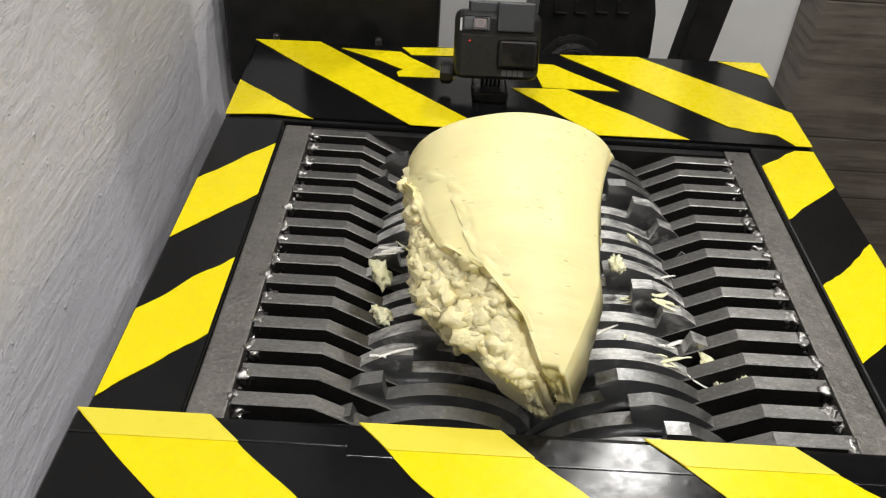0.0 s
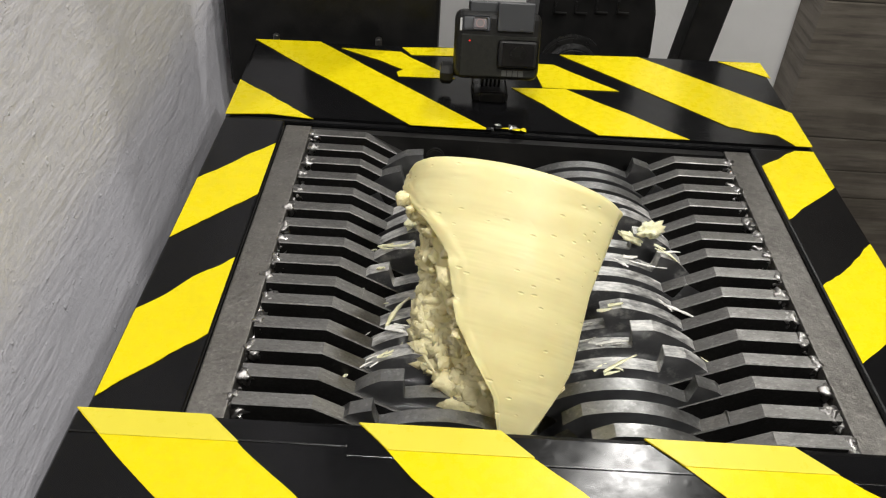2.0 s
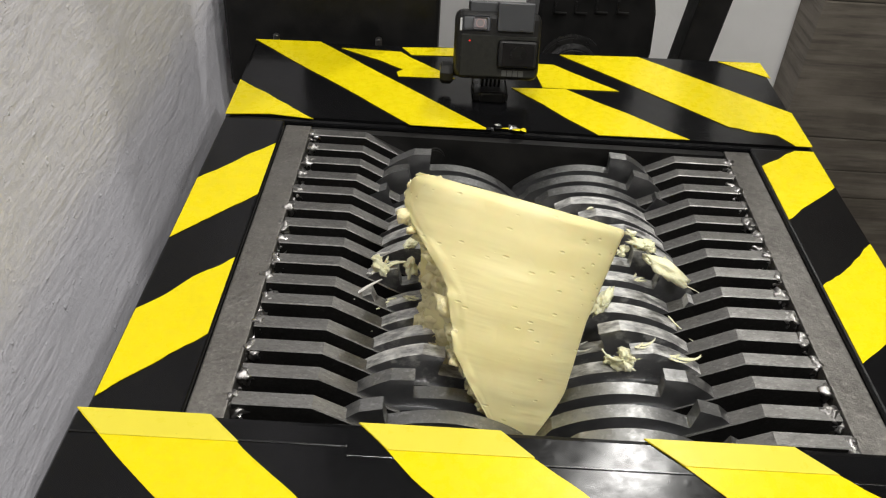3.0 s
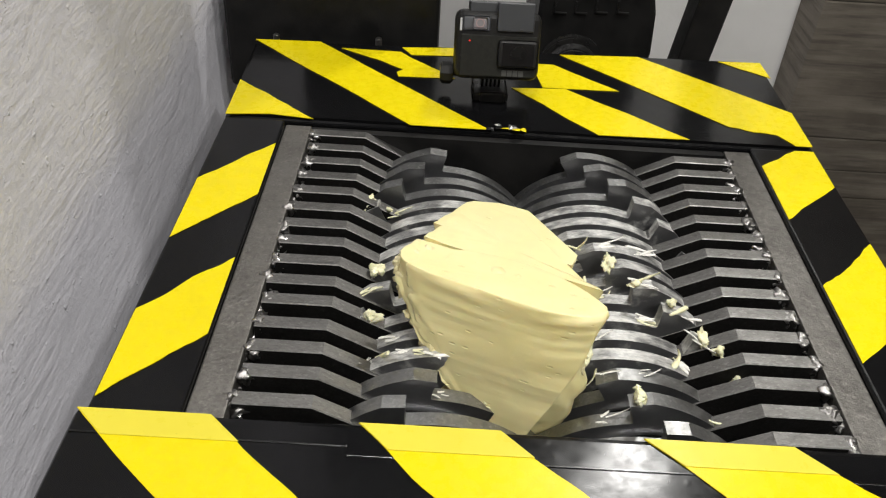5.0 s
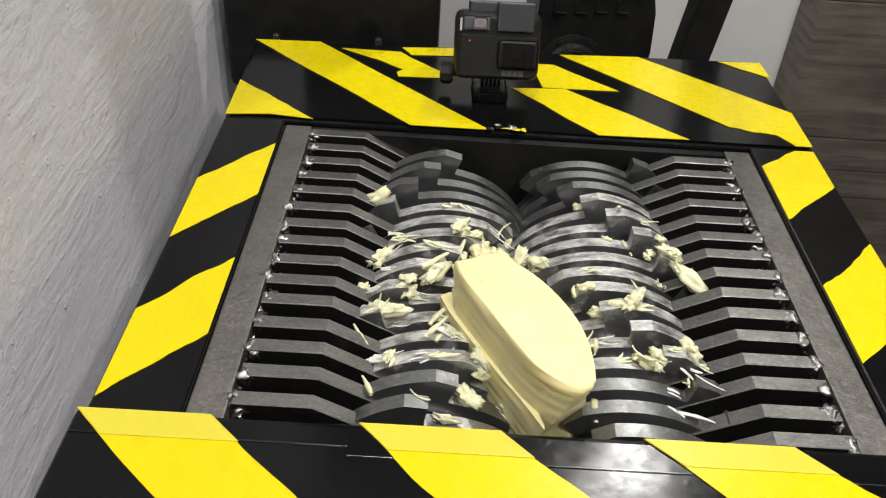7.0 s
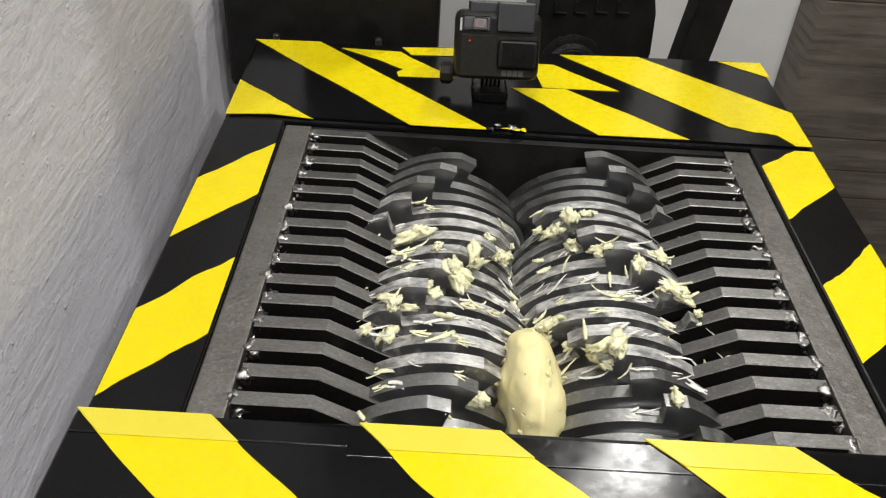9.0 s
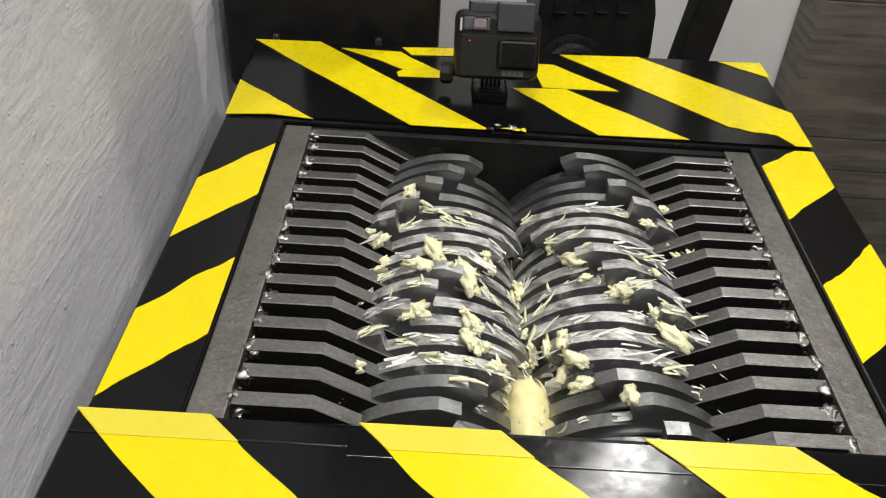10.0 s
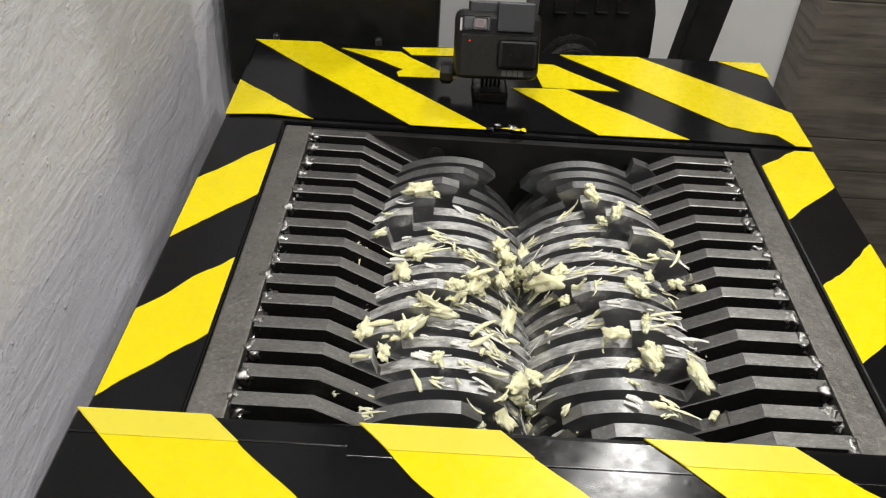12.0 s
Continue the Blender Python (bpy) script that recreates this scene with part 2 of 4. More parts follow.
def cyl_bm(radius, depth, m=None, seg=32, bevel=0.0, bm=None, r2=None):
    bm = bm or bmesh.new()
    r = bmesh.ops.create_cone(bm, cap_ends=True, segments=seg, radius1=radius, radius2=radius if r2 is None else r2, depth=depth)
    vs = r["verts"]
    if bevel > 0:
        es = [e for e in {e for v in vs for e in v.link_edges} if any(len(f.verts) > 4 for f in e.link_faces)]
        out = bmesh.ops.bevel(bm, geom=es, offset=bevel, segments=2, affect="EDGES")
        vs = list({*out["verts"], *[v for v in vs if v.is_valid]})
    if m is not None:
        bmesh.ops.transform(bm, matrix=m, verts=vs)
    return bm


def prism_bm(poly, y0, y1, bm=None, bevel=0.0):
    """A polygon of (x, z), drawn out from y0 to y1."""
    bm = bm or bmesh.new()
    a = [bm.verts.new((x, y0, z)) for x, z in poly]
    b = [bm.verts.new((x, y1, z)) for x, z in poly]
    n = len(poly)
    fs = [bm.faces.new(a), bm.faces.new(b[::-1])]
    for i in range(n):
        fs.append(bm.faces.new((a[i], b[i], b[(i + 1) % n], a[(i + 1) % n])))
    bmesh.ops.recalc_face_normals(bm, faces=fs)
    if bevel > 0:
        es = [e for e in bm.edges if e.calc_face_angle(0) > 0.5]
        bmesh.ops.bevel(bm, geom=es, offset=bevel, segments=1, affect="EDGES")
    return bm


def sheet_bm(poly, z, thick, cuts=0, wave=0.0, seed=0):
    """A flat polygon of (x, y) with a little thickness and hand-cut, slightly wavy edges."""
    bm = bmesh.new()
    if cuts:
        fine = []
        for (x0, y0), (x1, y1) in zip(poly, poly[1:] + poly[:1]):
            size = math.hypot(x1 - x0, y1 - y0)
            slant = abs(x1 - x0) > 0.2 * size and abs(y1 - y0) > 0.2 * size     # only the cut edges across the rail
            n = cuts if slant and size > 0.03 else 1
            for k in range(n):
                u = k / n
                w = 0.0
                if k:
                    w = wave * (math.sin(math.pi * u) * noise.noise(V3((seed * 3.1, u * 2.2 + x0 * 30, 0))) * 2.2 + 0.28 * noise.noise(V3((seed + 9.0, u * 14, x0 * 50))))
                fine.append((x0 + (x1 - x0) * u - (y1 - y0) / size * w, y0 + (y1 - y0) * u + (x1 - x0) / size * w))
        poly = fine
    b = [bm.verts.new((x, y, z)) for x, y in poly]
    f = bm.faces.new(b)
    if f.normal.z < 0 or sum(poly[i][0] * poly[(i + 1) % len(poly)][1] - poly[(i + 1) % len(poly)][0] * poly[i][1] for i in range(len(poly))) < 0:
        f.normal_flip()
    r = bmesh.ops.extrude_face_region(bm, geom=[f])
    vs = [v for v in r["geom"] if isinstance(v, bmesh.types.BMVert)]
    bmesh.ops.translate(bm, verts=vs, vec=(0, 0, thick))
    bmesh.ops.recalc_face_normals(bm, faces=bm.faces[:])
    return bm


def fbm(p, f):
    return noise.noise(p * f) + 0.5 * noise.noise(p * f * 2.1) + 0.25 * noise.noise(p * f * 4.3)


def curd_bm(seed, size, stretch=(1, 1, 1), sub=3, bm=None, at=(0, 0, 0)):
    """A torn, knobbly lump."""
    bm = bm or bmesh.new()
    r = bmesh.ops.create_icosphere(bm, subdivisions=sub, radius=1.0)
    off = V3((seed * 5.3, seed * 1.7, 0))
    for v in r["verts"]:
        d = v.co.normalized()
        k = 0.78 + 0.62 * fbm(d + off, 1.5) + 0.30 * noise.noise(d * 4.5 + off)
        v.co = V3((d.x * stretch[0], d.y * stretch[1], d.z * stretch[2])) * size * max(0.25, k) + V3(at)
    return bm


# ================= the room =================
def structure(name, bm, material, label, category="wall"):
    ob = new(name, mesh_of(name, bm, material))
    return tagged(ob, label, category, "", "structure")


WALL_X = -0.292
structure("wall_west", box_bm(WALL_X - 0.15, WALL_X, -2.2, 1.6, FLOOR, CEIL), M_PLASTER, "grey hand-trowelled rough plaster wall beside the shredder")
structure("wall_north", box_bm(WALL_X, 2.4, 1.15, 1.3, FLOOR, CEIL), M_WHITE, "plain off-white painted wall behind the shredder")
structure("wall_south", box_bm(WALL_X, 2.4, -2.2, -2.05, FLOOR, CEIL), M_CONCRETE, "bare concrete wall of the workshop")
structure("wall_east", box_bm(2.4, 2.55, -2.2, 1.3, FLOOR, CEIL), M_CONCRETE, "bare concrete wall of the workshop")
structure("floor", box_bm(WALL_X - 0.15, 2.55, -2.2, 1.6, FLOOR - 0.1, FLOOR), M_CONCRETE, "bare grey concrete workshop floor", "floor")
structure("ceiling", box_bm(WALL_X - 0.15, 2.55, -2.2, 1.6, CEIL, CEIL + 0.1), M_CONCRETE, "bare grey concrete ceiling with LED panels", "ceiling")


def concrete_pillar():
    t = thing("concrete_pillar", "brown-grey board-marked concrete pillar with casting joints", "pillar", kind="structure")
    x0, x1, y0, y1 = 0.668, 1.7, 1.035, 1.15
    z = FLOOR
    for h in (0.26, 0.07, 0.08, 0.30, 0.34, 0.45, 0.45, 0.549):
        part("concrete_course", box_bm(x0 + random.uniform(0, 0.003), x1, y0 + random.uniform(0, 0.004), y1 - 0.001, z, min(z + h - 0.0015, CEIL - 0.002), 0.003, 2), M_CONCRETE, t)
        z += h
    return t


concrete_pillar()


def led_panel(x, y, wide):
    h = wide / 2
    t = thing("led_panel", "square white ceiling LED panel, switched on", "lamp", (x, y, CEIL), group="ceiling lamps")
    part("housing", box_bm(-h - 0.018, h + 0.018, -h - 0.018, h + 0.018, -0.014, -0.001, 0.003), M_WHITE, t)
    part("diffuser", box_bm(-h - 0.004, h + 0.004, -h - 0.004, h + 0.004, -0.022, -0.0145, 0.002), M_GLOW, t)


for px_, py_, wide, watts in PANELS:
    led_panel(px_, py_, wide)

# ================= the shredder's frame =================
XO, XI, XP = 0.240, 0.1865, 0.1655      # outer edge, rail's inner edge, plate's inner edge
YB, YBI, YFI, YF = 0.172, 0.0125, -0.2965, -0.44
TOP = 0.003                            # rail tops over the comb bars' tops


def shredder():
    t = thing("shredder", "steel twin-shaft shredder hopper wrapped in black and yellow hazard tape", "shredder")
    rails = {
        "side_rail": [box_bm(-XO + 0.005, -XI, YFI - 0.002, YBI - 0.0005, -0.06, TOP, 0.0022, 3), box_bm(XI, XO - 0.001, YFI - 0.002, YBI - 0.0005, -0.06, TOP, 0.0022, 3)],
    }
    for bm in rails["side_rail"]:
        part("side_rail", bm, M_BLACK, t, "rail wrapped in glossy black tape")
    # the back rail is a little askew
    bm = bmesh.new()
    poly = [(-XO + 0.004, YBI), (XO, YBI), (XO, YB + 0.006), (-XO, YB - 0.012)]
    b0 = [bm.verts.new((x, y, -0.06)) for x, y in poly]
    b1 = [bm.verts.new((x, y, TOP + 0.001)) for x, y in poly]
    bm.faces.new(b0[::-1]), bm.faces.new(b1)
    for i in range(4):
        bm.faces.new((b0[i], b0[(i + 1) % 4], b1[(i + 1) % 4], b1[i]))
    bmesh.ops.bevel(bm, geom=[e for e in bm.edges], offset=0.004, segments=3, affect="EDGES")
    part("back_rail", bm, M_BLACK, t, "rail wrapped in glossy black tape")
    part("front_rail", box_bm(-XO, XO, YF, YFI, -0.06, TOP + 0.001, 0.004, 3), M_BLACK, t, "rail wrapped in glossy black tape")
    # yellow stripes of the tape
    stripes = [
        # front
        [(-0.239, -0.2972), (-0.1706, -0.2972), (-0.096, -0.366), (-0.163, -0.370)],
        [(-0.0955, -0.2972), (-0.0225, -0.2972), (0.052, -0.370), (-0.025, -0.370)],
        [(0.0505, -0.2972), (0.1285, -0.2972), (0.204, -0.366), (0.130, -0.369)],
        # back
        [(-0.2395, 0.1568), (-0.1796, 0.1600), (-0.0235, 0.0130), (-0.0870, 0.0130)],
        [(-0.2360, 0.0740), (-0.1936, 0.0380), (-0.1645, 0.0132), (-0.2000, 0.0175), (-0.2350, 0.0132)],
        [(-0.1583, 0.1489), (-0.1032, 0.1483), (-0.0525, 0.1004), (-0.1024, 0.0981), (-0.1043, 0.1060), (-0.0990, 0.1120), (-0.1073, 0.1178)],
        [(-0.1028, 0.1583), (-0.0500, 0.1643), (-0.0500, 0.1469), (-0.0934, 0.1435)],
        [(0.0148, 0.1408), (0.0383, 0.1406), (0.0922, 0.0947), (0.0247, 0.0933)],
        [(0.0455, 0.1635), (0.1204, 0.1692), (0.2385, 0.0734), (0.2385, 0.0165), (0.2250, 0.0165), (0.2145, 0.0323), (0.1770, 0.0418)],
        [(-0.0029, 0.0890), (0.0446, 0.0927), (0.1386, 0.0165), (0.0647, 0.0150)],
        [(0.1973, 0.1702), (0.2380, 0.1725), (0.2390, 0.1400)],
    ]
    for i, s in enumerate(stripes):
        part("yellow_stripe", sheet_bm(s, TOP + 0.0012, 0.0005, 14, 0.0014, i + 1), M_YELLOW, t)
    for s in ([(-0.1875, -0.0258), (-0.1875, -0.0953), (-0.2335, -0.1500), (-0.2335, -0.0800)],
              [(-0.1875, -0.1672), (-0.1875, -0.2372), (-0.2335, -0.2880), (-0.2335, -0.2200)],
              [(0.1885, -0.0163), (0.2220, 0.0103), (0.2375, 0.0103), (0.2370, -0.0414), (0.1885, -0.0880)],
              [(0.2375, -0.1120), (0.2375, -0.1840), (0.1885, -0.2310), (0.1885, -0.1610)]):
        part("yellow_stripe", sheet_bm(s, TOP + 0.0002, 0.0005, 14, 0.0022, 20 + s[0][1] * 100), M_YELLOW, t)
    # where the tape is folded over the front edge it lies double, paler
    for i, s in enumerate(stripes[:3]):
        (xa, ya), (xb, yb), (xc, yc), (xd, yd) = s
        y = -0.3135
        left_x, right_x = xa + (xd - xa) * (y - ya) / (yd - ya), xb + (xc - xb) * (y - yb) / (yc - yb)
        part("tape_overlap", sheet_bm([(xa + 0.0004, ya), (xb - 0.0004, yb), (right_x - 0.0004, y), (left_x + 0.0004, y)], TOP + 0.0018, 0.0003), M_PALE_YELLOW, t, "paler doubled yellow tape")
    # ridges where one strip of tape lies over the next
    for x0, x1, y, z in ((-0.10, 0.238, -0.3175, TOP + 0.0008), (-0.238, -0.10, -0.3120, TOP + 0.0008)):
        part("tape_seam", box_bm(x0, x1, y - 0.0006, y + 0.0006, z, z + 0.0007, 0.0003, 2), M_SEAM, t)
    # side plates that carry the combs
    for sx in (-1, 1):
        a, b = sorted((sx * XP, sx * (XI - 0.0003)))
        part("side_plate", box_bm(a, b, YFI + 0.001, YBI - 0.003, -0.05, 0.0, 0.0012), M_PLATE, t, "scaled bare steel plate")
    # chamber walls
    part("chamber_wall", box_bm(-XP, XP, YBI - 0.008, YBI - 0.001, -0.32, -0.002), M_PAINT, t)
    part("chamber_wall", box_bm(-XP, XP, YFI + 0.001, YFI + 0.005, -0.32, -0.014), M_PAINT, t)
    for sx in (-1, 1):
        a, b = sorted((sx * XP, sx * (XP + 0.012)))
        part("chamber_wall", box_bm(a, b, YFI, YBI, -0.32, -0.051), M_PAINT, t)
    part("chamber_floor", box_bm(-XP - 0.012, XP + 0.012, YFI, YBI, -0.33, -0.321), M_PAINT, t)
    part("wall_bolt", cyl_bm(0.0072, 0.005, pose(-0.0655, 0.0035, -0.017, 90), 20, 0.001), M_RUBBER, t)
    # cabinet and legs
    part("cabinet", box_bm(-0.225, 0.225, YF + 0.02, 0.15, -0.55, -0.335, 0.006), M_PAINT, t)
    for x in (-0.2, 0.2):
        for y in (YF + 0.05, 0.12):
            part("leg", box_bm(x - 0.025, x + 0.025, y - 0.025, y + 0.025, FLOOR, -0.551, 0.003), M_PAINT, t)
    for sx in (-1, 1):
        a, b = sorted((sx * 0.225, sx * 0.2375))
        part("skirt", box_bm(a, b, YF + 0.01, 0.15, -0.34, -0.061), M_PAINT, t)
    for x, y in ((-0.222, 0.158), (-0.126, 0.163)):
        part("bolt", cyl_bm(0.0032, 0.010, pose(x, y + 0.008, 0.0020), 12, 0.001), M_WELD, t)
    return t


shredder()

def drive_unit():
    t = thing("drive_unit", "matt black motor housing and gearbox behind the hopper", "machine")
    part("control_box", box_bm(-0.2795, -0.070, 0.200, 0.300, -0.069, 0.046, 0.008, 3), M_PAINT, t, "matt black box with rounded corners")
    # unseen upright over the box, added to cast the west wall's shadow band
    part("column", box_bm(-0.205, -0.070, 0.202, 0.228, 0.044, 0.95, 0.006, 2), M_PAINT, t)
    bm = prism_bm([(0.036, -0.10), (0.158, -0.10), (0.166, -0.05), (0.163, -0.005), (0.157, 0.02), (0.157, 0.30), (0.036, 0.30)], 0.300, 0.460, None, 0.004)
    part("gearbox", bm, M_PAINT, t)
    for k, (x, z) in enumerate(((0.052, 0.003), (0.074, 0.004), (0.096, 0.006), (0.119, 0.007))):
        part("embossed_mark", box_bm(x, x + 0.014, 0.2978, 0.3003, z - 0.012, z - 0.010, 0.0004), M_RUBBER, t)
        part("embossed_mark", box_bm(x, x + 0.002, 0.2978, 0.3003, z - 0.012, z + 0.002, 0.0004), M_RUBBER, t)
    bm = bmesh.new()
    for a, b, z0, z1 in ((0.036, 0.036, 0, 0.010), (0.030, 0.026, 0.010, 0.020)):
        cyl_bm(a, z1 - z0, pose(0.078, 0.298 - (z0 + z1) / 2, -0.066, 90), 40, 0.0015, bm, b)
    part("flange", bm, M_FLANGE, t, "round dark flange")
    part("bed", box_bm(-0.279, 0.25, 0.20, 0.46, FLOOR, -0.420, 0.006), M_PAINT, t)
    part("riser", box_bm(-0.20, -0.10, 0.22, 0.29, -0.421, -0.068), M_PAINT, t)
    part("pedestal", box_bm(0.045, 0.150, 0.33, 0.44, -0.421, -0.099), M_PAINT, t)
    post = part("post", box_bm(-0.0175, 0.0175, -0.02, 0.02, 0.0, 1.04, 0.003), M_PAINT, t)
    post.matrix_local = pose(0.170, 0.32, -0.420, 0, 7, 0)
    part("cable", cyl_bm(0.007, 0.05, pose(-0.055, 0.22, -0.028, 0, 90), 14, 0.003), M_RUBBER, t)
    return t


drive_unit()


def action_camera():
    t = thing("action_camera", "black action camera in a frame mount, standing on the rail", "camera", (-0.0205, 0.080, 0.0035))
    t.rotation_euler = (0, 0, radians(2))
    tilt = pose(0, -0.002, 0.0450, -20)
    def p(name, bm, m, label="", smooth=False):
        o = part(name, bm, m, t, label, smooth)
        o.matrix_local = tilt
        return o
    w, h, d = 0.0350, 0.0275, 0.0170
    p("frame", box_bm(-w, w, -d, d, -h, h, 0.0095, 5), M_RUBBER, "matt black rubbery frame")
    p("front_face", box_bm(-w + 0.0045, w - 0.0035, -d - 0.0012, -d + 0.002, -h + 0.003, h - 0.019, 0.0008), M_FACE, "dark olive-grey ribbed front")
    lens = p("lens_housing", box_bm(-0.0004, 0.0325, -d - 0.0052, -d + 0.001, -0.0175, 0.0055, 0.0048, 4), M_RUBBER)
    bm = box_bm(0.0030, 0.0290, -d - 0.0056, -d - 0.0045, -0.0152, 0.0030, 0.0003, 1)
    p("lens_cover", bm, M_LENS, "glossy square lens cover")
    p("lens_ring", cyl_bm(0.0066, 0.0012, pose(0.0165, -d - 0.0058, -0.006, 90), 28, 0.0003), M_GLOSS)
    p("status_screen", box_bm(-0.0295, -0.0071, -d - 0.0012, -d + 0.001, 0.0115, 0.0232, 0.0025, 3), M_RECESS, "small dark grey recess")
    p("shutter_button", box_bm(-0.0217, -0.0097, -d - 0.0022, -d, 0.0128, 0.0222, 0.0028, 3), M_GREYBTN, "grey shutter button")
    bm = bmesh.new()
    n = 28
    for k in range(n):
        a0, a1 = 2 * math.pi * k / n, 2 * math.pi * (k + 1) / n
        f = [bm.verts.new((-0.0157 + math.cos(a) * r, -d - 0.0025, 0.0175 + math.sin(a) * r)) for a, r in ((a0, 0.0027), (a1, 0.0027), (a1, 0.0035), (a0, 0.0035))]
        bm.faces.new(f)
    p("record_ring", bm, M_RED)
    p("side_mark", box_bm(-0.0318, -0.0300, -d - 0.0010, -d + 0.001, 0.011, 0.021, 0.0006), M_LIGHTBAR)
    bm = box_bm(-0.0018, 0.0279, -d - 0.0040, d - 0.004, 0.0118, h + 0.0070, 0.0012, 2)
    box_bm(-0.0239, 0.0020, -d + 0.004, d - 0.004, h - 0.002, h + 0.0068, 0.0012, 2, bm)
    p("latch", bm, M_LATCH, "satin black latch")
    p("latch_mark", box_bm(0.0165, 0.0190, -d - 0.0049, -d - 0.004, 0.0135, 0.0142), M_DIMBAR)
    p("record_light", cyl_bm(0.0007, 0.001, pose(-0.0235, -d - 0.0013, 0.0035, 90), 12), M_LED)
    for k in range(4):
        p("lettering_bar", box_bm(0.0040 + 0.0046 * k, 0.0078 + 0.0046 * k, -d - 0.0016, -d - 0.001, -0.0238, -0.0190), M_DIMBAR)
    # mount: three fingers, thumb screw, buckle
    for k in range(5):
        x = -0.010 + 0.0035 * k
        part("finger", box_bm(x, x + 0.0022, -0.006, 0.006, 0.008 if k % 2 else 0.006, 0.019, 0.0012), M_GLOSS, t)
    part("thumb_screw", cyl_bm(0.0095, 0.011, pose(-0.040, 0, 0.0170, 0, 90), 9, 0.0015), M_RUBBER, t)
    part("screw_shank", cyl_bm(0.0028, 0.03, pose(-0.020, 0, 0.0170, 0, 90), 16), M_GLOSS, t)
    part("buckle", box_bm(-0.017, 0.0125, -0.020, 0.018, 0.0012, 0.0085, 0.002, 2), M_GLOSS, t, "glossy black buckle base")
    part("buckle_clip", box_bm(-0.012, 0.009, -0.0215, -0.0165, 0.0012, 0.010, 0.0015, 2), M_GLOSS, t)
    return t


action_camera()


def tape_scraps():
    t = thing("torn_tape", "torn scraps of silver and yellow tape on the back lip", "tape", (-0.006, YBI + 0.004, TOP + 0.0016))
    rnd = random.Random(8)
    for k in range(9):
        bm = bmesh.new()
        n = 6
        c = (rnd.uniform(-0.018, 0.018), rnd.uniform(-0.004, 0.003), 0.0)
        vs = [bm.verts.new((c[0] + math.cos(a) * rnd.uniform(0.002, 0.006), c[1] + math.sin(a) * rnd.uniform(0.0012, 0.0035), rnd.uniform(0, 0.0022))) for a in [i * 6.283 / n for i in range(n)]]
        top = bm.verts.new((c[0], c[1], 0.0024))
        for i in range(n):
            bm.faces.new((vs[i], vs[(i + 1) % n], top))
        part("scrap", bm, (M_SILVER, M_YELLOW, M_BLACK)[k % 3], t)
    return t


M_SILVER = mat("silver_backing", steel((0.6, 0.6, 0.58), (0.35, 0.34, 0.3), 0.3))
tape_scraps()

# comb bars, both sides
BAR_POLY = [(0.1648, 0.0), (0.122, 0.0), (0.075, -0.0245), (0.068, -0.034), (0.078, -0.041), (0.120, -0.020), (0.1648, -0.020)]


def weld_bm(seed):
    rnd = random.Random(seed)
    bm = bmesh.new()
    for k in range(4):
        curd_bm(seed * 7 + k, 0.0056, (1.15, 1.1, 0.9), 3, bm, (rnd.uniform(-0.0015, 0.0015), rnd.uniform(-0.003, 0.003), -0.001 - 0.005 * k))
    return bm


WELDS = [mesh_of("weld", weld_bm(i), M_WELD, True) for i in range(4)]


def comb(sx, y0, count):
    t = thing("scraper_comb", "comb of bent bare steel scraper bars welded to the plate", "scraper", group="scraper combs")
    me = mesh_of("bar", prism_bm([(sx * x, z) for x, z in BAR_POLY], -0.0048, 0.0048, None, 0.0006), M_BAR)
    me.materials.append(M_BAR_SIDE)
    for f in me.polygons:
        if abs(f.normal.y) > 0.95:      # the bar's two side faces get the near-black steel
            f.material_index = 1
    for i in range(count):
        ob = new("bar", me)
        ob.parent = t
        ob.location = (random.uniform(-0.0006, 0.0006), y0 - 0.02 * i + random.uniform(-0.0006, 0.0006), random.uniform(-0.0008, 0.0004))
        w = new("weld", WELDS[(i + (sx > 0)) % 4])
        w.parent = t
        w.location = (sx * (0.1630 + random.uniform(-0.001, 0.001)), y0 - 0.02 * i + random.uniform(-0.001, 0.001), -0.002)
        w.rotation_euler = (0, 0, random.uniform(0, 6.28))
    return t


comb(-1, 0.0, 15)
comb(1, -0.0074, 15)

# ================= the two rotors =================
RX, RZ, RD, RS = 0.0664, -0.0759, 0.0774, 0.0535
LEFT_Y0, RIGHT_Y0, PITCH = -0.0216, -0.0101, 0.0197
LEFT_SPEED, RIGHT_SPEED = 76.5, 86.4          # degrees a second
LEFT_PHASE, RIGHT_PHASE = -15.2, 25.4
STAGGER, HOOK = 12.0, 72.0                    # turn from disc to disc, from hook to hook


def blade_radius(a):
    """Radius, as a share of RD, at a degrees behind a hook's tip: a flat land, then a slow fall to the next step."""
    a = a % HOOK
    if a < 9.5:
        return 1.0 / math.cos(radians(a)) ** 0.9
    return 0.818 + 0.194 * (1 - (a - 9.5) / (HOOK - 9.5)) ** 1.25


def disc_poly():
    """Blade outline with five hooks, tip of one straight up, hooks pointing to +x. Angles run clockwise from the top."""
    pts = []
    for k in range(5):
        base = -HOOK * k
        for a in (0.0, 4.5, 9.5, 13, 17, 21.5, 26, 30.5, 35, 39.5, 44, 48.5, 53, 57.5, 62, 66.5, 70.5):
            ang = radians(base - a)
            r = RD * blade_radius(a)
            pts.append((math.sin(ang) * r, math.cos(ang) * r))
        for a, share in ((72.6, 0.820), (73.0, 0.835), (72.7, 0.90)):       # the step under the next hook's tip
            ang = radians(base - a)
            pts.append((math.sin(ang) * RD * share, math.cos(ang) * RD * share))
    return pts


